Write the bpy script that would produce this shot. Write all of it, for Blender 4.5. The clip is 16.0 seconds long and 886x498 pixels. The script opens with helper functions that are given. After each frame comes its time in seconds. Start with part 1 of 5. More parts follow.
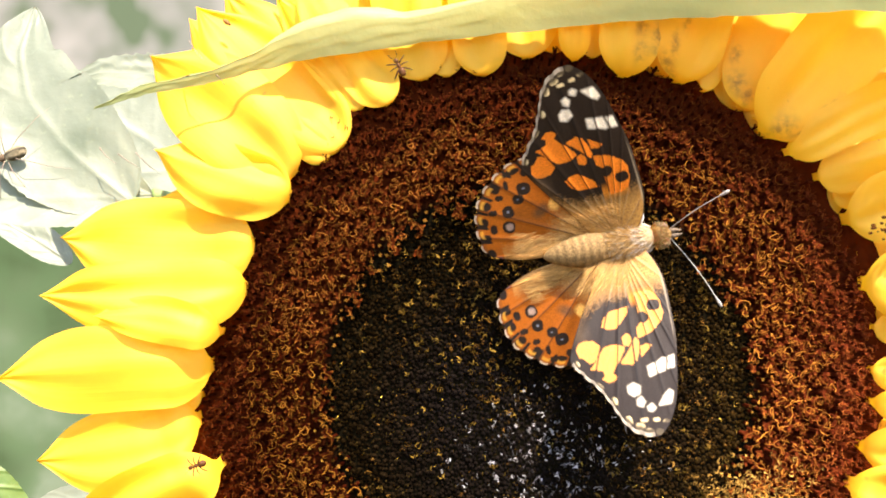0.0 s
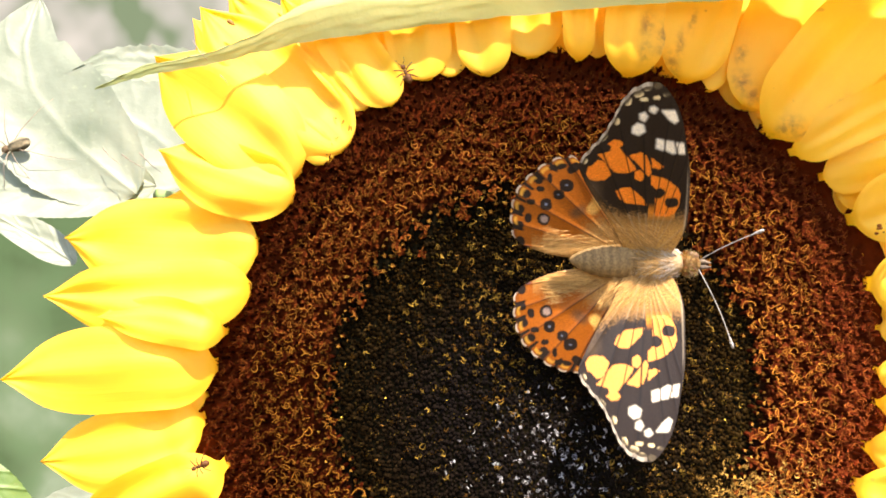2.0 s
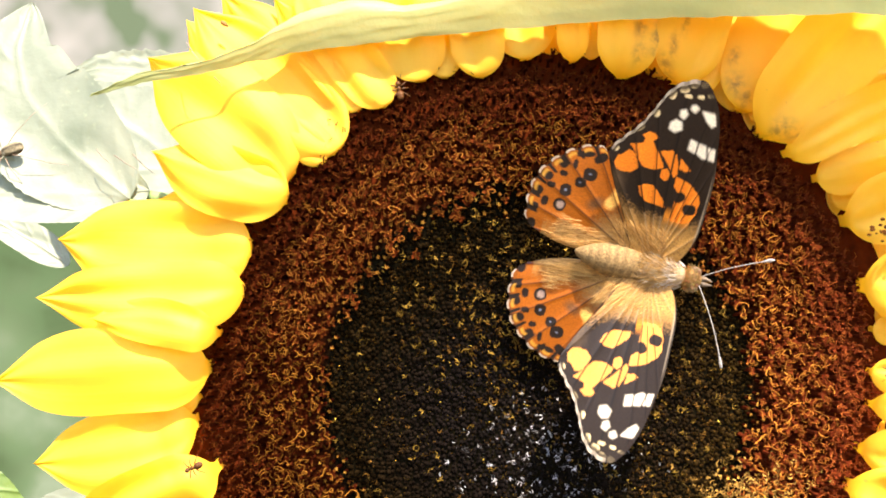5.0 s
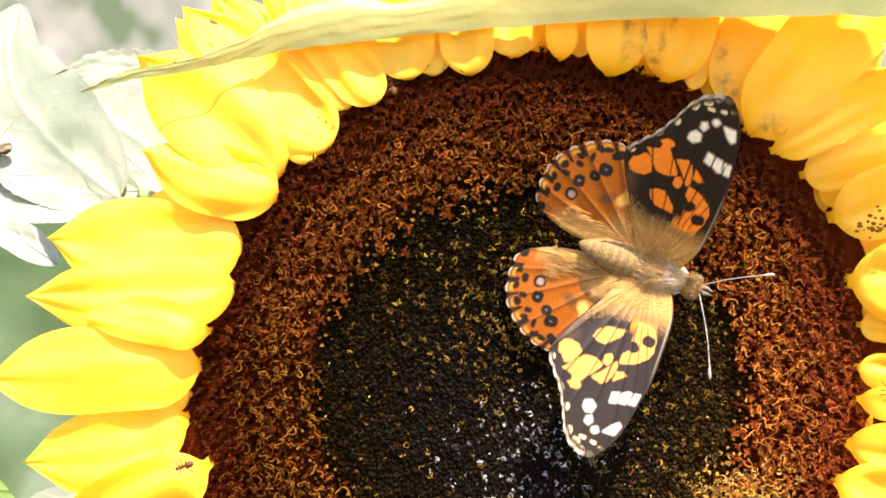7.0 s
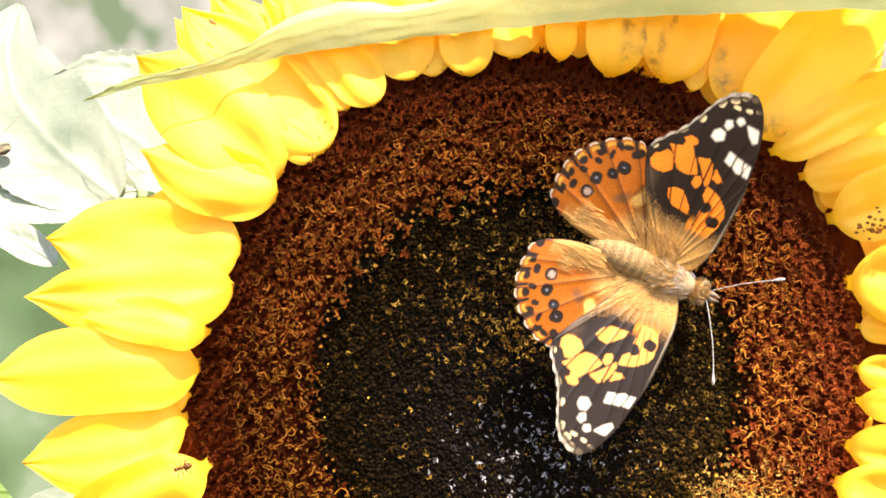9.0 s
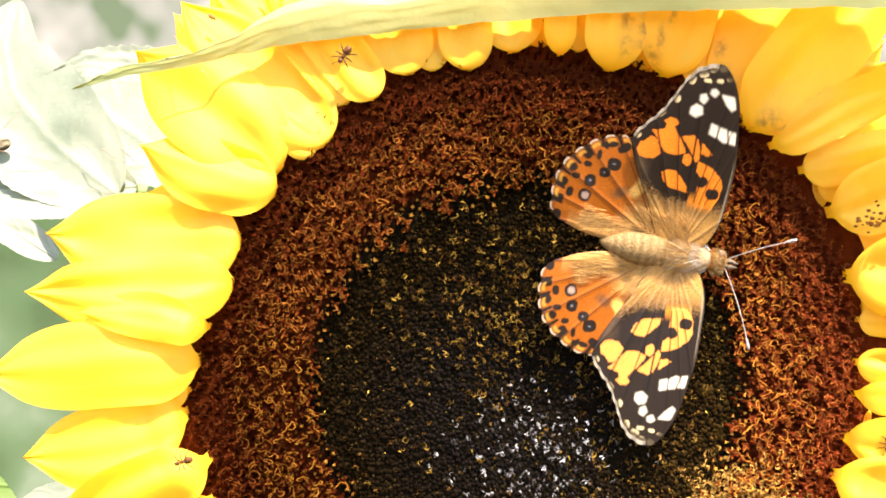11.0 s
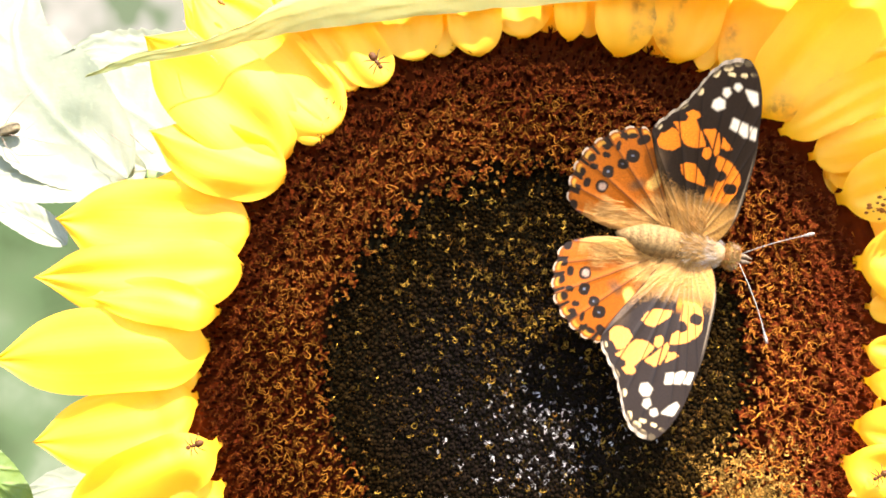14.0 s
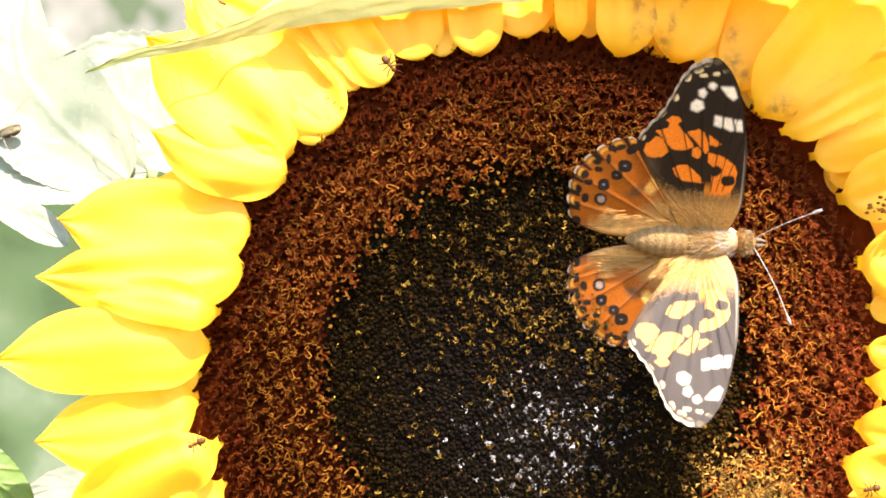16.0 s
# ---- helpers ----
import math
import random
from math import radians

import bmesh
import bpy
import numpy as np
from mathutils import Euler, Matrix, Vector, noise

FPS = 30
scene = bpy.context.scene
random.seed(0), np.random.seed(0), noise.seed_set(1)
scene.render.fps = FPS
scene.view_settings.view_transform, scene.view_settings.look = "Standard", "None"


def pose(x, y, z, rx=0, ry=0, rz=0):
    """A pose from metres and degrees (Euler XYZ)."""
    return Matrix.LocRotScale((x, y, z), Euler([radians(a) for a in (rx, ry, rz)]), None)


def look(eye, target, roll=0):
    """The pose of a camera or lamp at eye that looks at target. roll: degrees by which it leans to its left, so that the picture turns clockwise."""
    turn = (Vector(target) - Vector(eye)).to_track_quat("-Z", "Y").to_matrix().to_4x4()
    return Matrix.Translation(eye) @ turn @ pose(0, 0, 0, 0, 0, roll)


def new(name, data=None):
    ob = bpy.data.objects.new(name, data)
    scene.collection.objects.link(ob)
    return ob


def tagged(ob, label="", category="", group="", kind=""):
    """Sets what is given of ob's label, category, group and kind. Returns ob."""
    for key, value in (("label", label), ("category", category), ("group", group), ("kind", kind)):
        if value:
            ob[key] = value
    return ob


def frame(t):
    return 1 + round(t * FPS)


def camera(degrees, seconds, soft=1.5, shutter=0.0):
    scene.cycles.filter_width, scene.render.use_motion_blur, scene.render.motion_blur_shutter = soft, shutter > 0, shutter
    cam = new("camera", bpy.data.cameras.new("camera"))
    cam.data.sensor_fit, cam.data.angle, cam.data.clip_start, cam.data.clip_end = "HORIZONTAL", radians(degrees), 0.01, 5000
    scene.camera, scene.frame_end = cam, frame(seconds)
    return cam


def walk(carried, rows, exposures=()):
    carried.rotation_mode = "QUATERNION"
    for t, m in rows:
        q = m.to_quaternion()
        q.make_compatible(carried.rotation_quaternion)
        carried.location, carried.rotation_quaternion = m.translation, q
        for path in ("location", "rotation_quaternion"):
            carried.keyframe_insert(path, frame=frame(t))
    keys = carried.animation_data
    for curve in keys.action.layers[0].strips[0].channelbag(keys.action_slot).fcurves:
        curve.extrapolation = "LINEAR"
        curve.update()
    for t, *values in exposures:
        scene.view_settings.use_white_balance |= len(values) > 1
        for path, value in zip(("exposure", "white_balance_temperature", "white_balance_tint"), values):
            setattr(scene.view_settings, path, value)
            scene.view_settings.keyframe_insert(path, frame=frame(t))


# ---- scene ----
# Sunflower head with a basking painted butterfly. Metres; MM turns millimetres into metres.
MM = 0.001
cam = camera(41.0, 16.0, 1.8)
PATH = [
    (0, pose(0, -0.19600, 1.5, 90.000, -0.000, 0.000)),
    (0.5, pose(0, -0.19582, 1.5, 89.959, -0.020, 0.058)),
    (1, pose(0, -0.19556, 1.5, 90.068, 0.041, -0.260)),
    (1.5, pose(0, -0.19595, 1.5, 90.006, -0.017, 0.186)),
    (2, pose(0, -0.19551, 1.5, 90.024, -0.000, 0.204)),
    (2.5, pose(0, -0.19572, 1.5, 90.089, -0.031, 0.274)),
    (3, pose(0, -0.19537, 1.5, 90.066, -0.018, 0.161)),
    (3.5, pose(0, -0.19559, 1.5, 90.070, 0.063, -0.239)),
    (4, pose(0, -0.19566, 1.5, 90.095, 0.003, -0.078)),
    (6.5, pose(0, -0.19540, 1.5, 90.085, 0.120, -0.391)),
    (7, pose(0, -0.19592, 1.5, 89.965, 0.160, -0.594)),
    (7.5, pose(0, -0.19549, 1.5, 90.013, 0.090, -0.344)),
    (8, pose(0, -0.19565, 1.5, 89.961, 0.143, -0.593)),
    (8.5, pose(0, -0.19574, 1.5, 89.909, 0.141, -0.542)),
    (9, pose(0, -0.19568, 1.5, 90.009, 0.098, -0.634)),
    (11.5, pose(0, -0.19597, 1.5, 89.636, 0.209, -0.649)),
    (12, pose(0, -0.19570, 1.5, 89.543, 0.154, -0.629)),
    (12.5, pose(0, -0.19617, 1.5, 89.408, 0.079, -0.163)),
    (13, pose(0, -0.19556, 1.5, 89.178, 0.178, -0.561)),
    (13.5, pose(0, -0.19622, 1.5, 88.988, 0.099, -0.352)),
    (14, pose(0, -0.19579, 1.5, 89.062, 0.125, -0.209)),
    (14.5, pose(0, -0.19563, 1.5, 89.154, 0.217, -0.728)),
    (15, pose(0, -0.19633, 1.5, 88.961, 0.053, -0.071)),
    (15.5, pose(0, -0.19502, 1.5, 89.153, 0.216, -0.632)),
    (16, pose(0, -0.19584, 1.5, 89.056, 0.090, -0.176)),
]
walk(cam, PATH, exposures=[(0, 1.80, 6900, 20), (4, 1.90, 6900, 20), (8, 2.03, 6900, 20), (12, 2.13, 6900, 20), (16, 2.19, 6900, 20)])

# ---- light ----
SUN_TO = Vector((0.20, -0.46, 0.865)).normalized()
world = bpy.data.worlds.new("sky")
scene.world = world
world.use_nodes = True
wn = world.node_tree.nodes
sky = wn.new("ShaderNodeTexSky")
sky.sky_type = "NISHITA"
sky.sun_disc = False
sky.sun_elevation = math.asin(SUN_TO.z)
sky.sun_rotation = math.atan2(SUN_TO.x, SUN_TO.y)
world.node_tree.links.new(sky.outputs[0], wn["Background"].inputs[0])
wn["Background"].inputs[1].default_value = 0.17
sun_data = bpy.data.lights.new("sun", "SUN")
sun_data.energy = 5.0
sun_data.angle = radians(0.6)
sun_data.color = (1.0, 0.91, 0.77)
sun = new("sun", sun_data)
sun.matrix_world = look(SUN_TO * 5, (0, 0, 0))


# ---- materials ----
class Mat:
    """A small node builder: one principled surface, optionally mixed with a translucent one."""

    def __init__(self, name, rough=0.6, spec=0.5):
        self.m = bpy.data.materials.new(name)
        self.m.use_nodes = True
        self.t = self.m.node_tree
        self.n = self.t.nodes
        self.b = self.n["Principled BSDF"]
        self.b.inputs["Roughness"].default_value = rough
        self.b.inputs["Specular IOR Level"].default_value = spec

    def link(self, a, b):
        self.t.links.new(a, b)

    def node(self, kind, **values):
        n = self.n.new(kind)
        for k, v in values.items():
            n.inputs[k.replace("_", " ")].default_value = v
        return n

    def coords(self, kind="Object"):
        return self.n.new("ShaderNodeTexCoord").outputs[kind]

    def noise(self, scale, detail=4.0, vec=None, rough=0.55):
        n = self.node("ShaderNodeTexNoise", Scale=scale, Detail=detail, Roughness=rough)
        self.link(vec if vec is not None else self.coords(), n.inputs["Vector"])
        return n.outputs["Fac"]

    def ramp(self, fac, stops):
        r = self.n.new("ShaderNodeValToRGB")
        el = r.color_ramp.elements
        while len(el) < len(stops):
            el.new(0.5)
        for e, (p, c) in zip(el, stops):
            e.position, e.color = p, (*c, 1)
        self.link(fac, r.inputs[0])
        return r.outputs[0]

    def mix(self, a, b, fac, mode="MIX"):
        x = self.n.new("ShaderNodeMixRGB")
        x.blend_type = mode
        for sock, v in ((x.inputs[0], fac), (x.inputs[1], a), (x.inputs[2], b)):
            if isinstance(v, (int, float)):
                sock.default_value = v
            elif isinstance(v, tuple):
                sock.default_value = (*v, 1)
            else:
                self.link(v, sock)
        return x.outputs[0]

    def bump(self, height, strength, dist):
        b = self.node("ShaderNodeBump", Strength=strength, Distance=dist)
        self.link(height, b.inputs["Height"])
        self.link(b.outputs[0], self.b.inputs["Normal"])
        return b.outputs[0]

    def colour(self, c):
        if isinstance(c, tuple):
            self.b.inputs["Base Color"].default_value = (*c, 1)
        else:
            self.link(c, self.b.inputs["Base Color"])

    def translucent(self, c, share, normal=None):
        t = self.n.new("ShaderNodeBsdfTranslucent")
        if isinstance(c, tuple):
            t.inputs[0].default_value = (*c, 1)
        else:
            self.link(c, t.inputs[0])
        if normal is not None:
            self.link(normal, t.inputs["Normal"])
        s = self.n.new("ShaderNodeMixShader")
        s.inputs[0].default_value = share
        self.link(self.b.outputs[0], s.inputs[1])
        self.link(t.outputs[0], s.inputs[2])
        self.link(s.outputs[0], self.n["Material Output"].inputs[0])

    def attr(self, name):
        a = self.n.new("ShaderNodeAttribute")
        a.attribute_name = name
        return a.outputs["Color"]


def petal_material():
    k = Mat("ray_petal_yellow", 0.66, 0.82)
    uv = k.coords("UV")
    mp = k.n.new("ShaderNodeMapping")
    mp.inputs["Scale"].default_value = (26.0, 1.2, 1.0)
    k.link(uv, mp.inputs[0])
    ribs = k.noise(1.0, 3.0, mp.outputs[0])
    blotch = k.noise(90.0, 4.0)
    c = k.ramp(blotch, [(0.3, (0.92, 0.55, 0.009)), (0.7, (0.95, 0.61, 0.024))])
    c = k.mix(c, (0.80, 0.42, 0.008), k.ramp(ribs, [(0.45, (0, 0, 0)), (0.85, (0.14, 0.14, 0.14))]))
    specks = k.noise(420.0, 2.0)
    c = k.mix(c, (0.30, 0.14, 0.02), k.ramp(specks, [(0.745, (0, 0, 0)), (0.78, (0.7, 0.7, 0.7))]))
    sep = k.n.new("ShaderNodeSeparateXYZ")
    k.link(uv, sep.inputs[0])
    # orange claw end: petal pigment, deepened to stand for shade on the inner end
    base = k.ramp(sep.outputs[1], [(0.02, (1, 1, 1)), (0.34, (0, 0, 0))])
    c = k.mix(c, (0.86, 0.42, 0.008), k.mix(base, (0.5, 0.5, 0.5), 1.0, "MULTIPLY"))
    crumbs = k.ramp(k.noise(900.0, 4.0), [(0.40, (0.12, 0.12, 0.12)), (0.62, (0.72, 0.72, 0.72))])
    c = k.mix(c, (0.15, 0.07, 0.008), k.mix(k.attr("tone"), crumbs, 1.0, "MULTIPLY"))
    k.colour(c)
    nm = k.bump(ribs, 0.10, 0.0004)
    k.translucent(k.mix(c, (1.0, 0.68, 0.002), 0.7), 0.45, nm)
    return k.m


def leaf_material(name, dark, light, trans, share):
    k = Mat(name, 0.5, 0.4)
    n1 = k.noise(60.0, 5.0)
    n2 = k.noise(700.0, 3.0)
    c = k.ramp(n1, [(0.3, dark), (0.75, light)])
    c = k.mix(c, (0.35, 0.42, 0.25), k.ramp(n2, [(0.62, (0, 0, 0)), (0.8, (0.5, 0.5, 0.5))]))
    k.colour(c)
    nm = k.bump(k.noise(420.0, 4.0), 0.22, 0.0006)
    k.translucent(trans, share, nm)
    return k.m


def attribute_material(name, rough, spec, grain, amount, share=0.0, bump=0.3, sheen=0.0, ior=1.5):
    k = Mat(name, rough, spec)
    k.b.inputs["IOR"].default_value = ior
    col = k.attr("tone")
    n = k.noise(grain, 3.0)
    c = k.mix(col, k.ramp(n, [(0.3, (1 - amount,) * 3), (0.7, (1 + amount,) * 3)]), 1.0, "MULTIPLY")
    info = k.n.new("ShaderNodeObjectInfo")
    c = k.mix(c, k.ramp(info.outputs["Random"], [(0.0, (0.85, 0.85, 0.85)), (1.0, (1.15, 1.12, 1.1))]), 1.0, "MULTIPLY")
    k.colour(c)
    if sheen:
        k.b.inputs["Sheen Weight"].default_value = sheen
        k.b.inputs["Sheen Roughness"].default_value = 0.35
    nm = k.bump(n, bump, 0.0002)
    if share:
        k.translucent(c, share, nm)
    return k.m


def plain_material(name, a, b, scale, rough=0.6, spec=0.4, bump=0.3, dist=0.001):
    k = Mat(name, rough, spec)
    n = k.noise(scale, 5.0)
    k.colour(k.ramp(n, [(0.3, a), (0.7, b)]))
    k.bump(n, bump, dist)
    return k.m


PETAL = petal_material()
LEAF_TOP = leaf_material("sunlit_leaf_underside", (0.27, 0.31, 0.12), (0.37, 0.41, 0.18), (0.36, 0.42, 0.14), 0.42)
LEAF_BACK = leaf_material("hairy_leaf_green", (0.095, 0.125, 0.08), (0.25, 0.28, 0.21), (0.28, 0.34, 0.22), 0.25)
LEAF_GREEN = leaf_material("fresh_leaf_green", (0.07, 0.13, 0.03), (0.16, 0.25, 0.07), (0.2, 0.4, 0.06), 0.3)
STEM = plain_material("stem_green", (0.10, 0.17, 0.05), (0.18, 0.26, 0.09), 200.0)
FLORET = attribute_material("disc_floret", 0.65, 0.02, 900.0, 0.35, 0.2, ior=1.12)
BUD = attribute_material("closed_bud", 0.7, 0.01, 900.0, 0.4, ior=1.06)
RECEPTACLE = attribute_material("receptacle_dark", 0.9, 0.02, 500.0, 0.4, ior=1.06)
WING = attribute_material("wing_scales", 0.45, 0.25, 7000.0, 0.28, 0.22, 0.35)
UNDER = plain_material("wing_underside", (0.30, 0.24, 0.15), (0.50, 0.44, 0.32), 700.0, 0.7)
FUR = attribute_material("golden_fur", 0.6, 0.14, 1200.0, 0.2, 0.15)
ABDOMEN = attribute_material("abdomen_scales", 0.65, 0.1, 2500.0, 0.35, 0.0, 0.8)
ANTENNA = plain_material("antenna_pale", (0.10, 0.085, 0.07), (0.42, 0.39, 0.35), 3000.0, 0.45)
EYE = plain_material("compound_eye", (0.10, 0.06, 0.03), (0.22, 0.14, 0.08), 6000.0, 0.3)
ANT = plain_material("ant_brown", (0.045, 0.016, 0.003), (0.11, 0.042, 0.008), 2500.0, 0.45, 0.2)
BEETLE = plain_material("beetle_brown", (0.20, 0.085, 0.015), (0.34, 0.16, 0.03), 2500.0, 0.5, 0.2)
STALK = plain_material("spider_leg", (0.16, 0.12, 0.08), (0.26, 0.20, 0.14), 2500.0, 0.5)
SOIL = plain_material("garden_soil", (0.05, 0.035, 0.02), (0.13, 0.10, 0.05), 6.0, 0.95, 0.1, 0.6, 0.03)


# ---- mesh helpers ----
def part(name, data, material, parent=None, label=""):
    """Links a bmesh or mesh as one object under a thing or a part."""
    if isinstance(data, bmesh.types.BMesh):
        me = bpy.data.meshes.new(name)
        data.to_mesh(me)
        data.free()
    else:
        me = data
    if not me.materials:
        me.materials.append(material)
    ob = new(name, me)
    ob.parent = parent
    if label:
        tagged(ob, label)
    return ob


def mesh_from(name, verts, faces, tone=None, smooth=True, uv=None):
    """A mesh from arrays; tone is one colour a vertex."""
    me = bpy.data.meshes.new(name)
    verts = np.asarray(verts, dtype=np.float32).reshape(-1, 3)
    faces = np.asarray(faces, dtype=np.int32)
    k = faces.shape[1]
    me.vertices.add(len(verts))
    me.vertices.foreach_set("co", verts.ravel())
    me.loops.add(faces.size)
    me.loops.foreach_set("vertex_index", faces.ravel())
    me.polygons.add(len(faces))
    me.polygons.foreach_set("loop_start", np.arange(0, faces.size, k, dtype=np.int32))
    me.polygons.foreach_set("use_smooth", np.full(len(faces), smooth))
    me.update(calc_edges=True)
    if tone is not None:
        a = me.attributes.new("tone", "FLOAT_COLOR", "POINT")
        a.data.foreach_set("color", np.hstack([tone, np.ones((len(verts), 1))]).astype(np.float32).ravel())
    if uv is not None:
        layer = me.uv_layers.new(name="uv")
        layer.data.foreach_set("uv", np.asarray(uv, dtype=np.float32)[faces.ravel()].ravel())
    return me


def grid_faces(rows, cols, base=0):
    i = np.arange(rows - 1)[:, None] * cols + np.arange(cols - 1)[None, :]
    i = i.ravel() + base
    return np.stack([i, i + 1, i + cols + 1, i + cols], 1)


def tube(points, radii, sides=6, close=True):
    """Vertices and triangles of a tube along points."""
    p = np.asarray(points, float)
    n = len(p)
    tan = np.gradient(p, axis=0)
    tan /= np.linalg.norm(tan, axis=1)[:, None] + 1e-12
    ref = np.array([0.31, 0.17, 0.93])
    v, f = [], []
    for i in range(n):
        a = np.cross(tan[i], ref)
        a /= np.linalg.norm(a) + 1e-9
        b = np.cross(tan[i], a)
        for k in range(sides):
            g = 2 * math.pi * k / sides
            v.append(p[i] + radii[i] * (math.cos(g) * a + math.sin(g) * b))
    for i in range(n - 1):
        for k in range(sides):
            q, r = i * sides + k, i * sides + (k + 1) % sides
            f += [(q, r, r + sides), (q, r + sides, q + sides)]
    if close:
        for k in range(1, sides - 1):
            f += [(0, k + 1, k), ((n - 1) * sides, (n - 1) * sides + k, (n - 1) * sides + k + 1)]
    return np.array(v), np.array(f)


def join(pieces):
    """Joins (verts, tris, tone) pieces into one set of arrays."""
    vs, fs, ts, off = [], [], [], 0
    for v, f, t in pieces:
        vs.append(v)
        fs.append(np.asarray(f) + off)
        ts.append(np.broadcast_to(np.asarray(t, float), (len(v), 3)))
        off += len(v)
    return np.vstack(vs), np.vstack(fs), np.vstack(ts)


def blob(cx, cy, cz, rx, ry, rz, nu=14, nv=10, taper=0.0):
    """An ellipsoid along x, thinner at its back end by taper."""
    v, f = [], []
    for i in range(nv + 1):
        a = math.pi * i / nv
        for k in range(nu):
            g = 2 * math.pi * k / nu
            x = math.cos(a)
            s = math.sin(a) * (1 + taper * x)
            v.append((cx + rx * x, cy + ry * s * math.cos(g), cz + rz * s * math.sin(g)))
    for i in range(nv):
        for k in range(nu):
            q, r = i * nu + k, i * nu + (k + 1) % nu
            f += [(q, r, r + nu), (q, r + nu, q + nu)]
    return np.array(v), np.array(f)


def empty(name, m=None):
    ob = new(name)
    ob.empty_display_size = 0.01
    if m is not None:
        ob.matrix_world = m
    return ob


# The flower face: u to the east, v up, w out of the face towards the south, in millimetres from the disc's middle.
FACE = Vector((0.0160, 0.0, 1.4767))


def face_points(uvw):
    a = np.asarray(uvw, float).reshape(-1, 3)
    return np.stack([a[:, 0], -a[:, 2], a[:, 1]], 1) * MM


R_DISC = 56.6

# ---- ground, backdrop ----
def ground():
    n = 40
    g = np.linspace(-1, 1, n)
    x, y = np.meshgrid(np.sign(g) * np.abs(g) ** 3 * 400, np.sign(g) * np.abs(g) ** 3 * 400)
    z = np.array([[noise.noise(Vector((a * 1.5, b * 1.5, 0))) * 0.03 for a, b in zip(r, s)] for r, s in zip(x, y)])
    ob = part("ground", mesh_from("ground", np.stack([x, y, z], 2), grid_faces(n, n)), SOIL)
    tagged(ob, "brown garden soil under the sunflowers", "ground", kind="structure")


def backdrop():
    k = Mat("distant_foliage", 0.9, 0.1)
    n = k.noise(5.5, 1.5)
    n2 = k.noise(16.0, 2.0)
    c = k.ramp(n, [(0.36, (0.04, 0.068, 0.03)), (0.52, (0.075, 0.115, 0.06)), (0.64, (0.13, 0.17, 0.115))])
    c = k.mix(c, (0.06, 0.11, 0.05), k.ramp(n2, [(0.45, (0.4, 0.4, 0.4)), (0.65, (0, 0, 0))]))
    place = k.n.new("ShaderNodeSeparateXYZ")
    k.link(k.coords(), place.inputs[0])
    blend_up = k.n.new("ShaderNodeMath")
    blend_up.operation = "MULTIPLY_ADD"
    k.link(n, blend_up.inputs[0])
    blend_up.inputs[1].default_value = 0.5
    k.link(place.outputs[2], blend_up.inputs[2])
    pale = k.ramp(k.noise(10.0, 1.5), [(0.36, (0.07, 0.10, 0.06)), (0.5, (0.16, 0.17, 0.15)), (0.68, (0.26, 0.26, 0.24))])
    c = k.mix(c, pale, k.ramp(k.mix(blend_up.outputs[0], (2.6, 2.6, 2.6), 1.0, "DIVIDE"), [(0.70, (0, 0, 0)), (0.77, (1, 1, 1))]))
    k.colour(c)
    rows, cols = 8, 40
    a = np.linspace(-2.6, 2.6, cols)
    z = np.linspace(-0.05, 3.4, rows)
    v = np.array([[(2.6 * math.sin(b) * 0.8, 1.1 + 0.7 * math.cos(b), h) for b in a] for h in z])
    ob = part("backdrop", mesh_from("backdrop", v, grid_faces(rows, cols)), k.m)
    tagged(ob, "blurred dark green garden foliage far behind the flower", "backdrop", kind="structure")


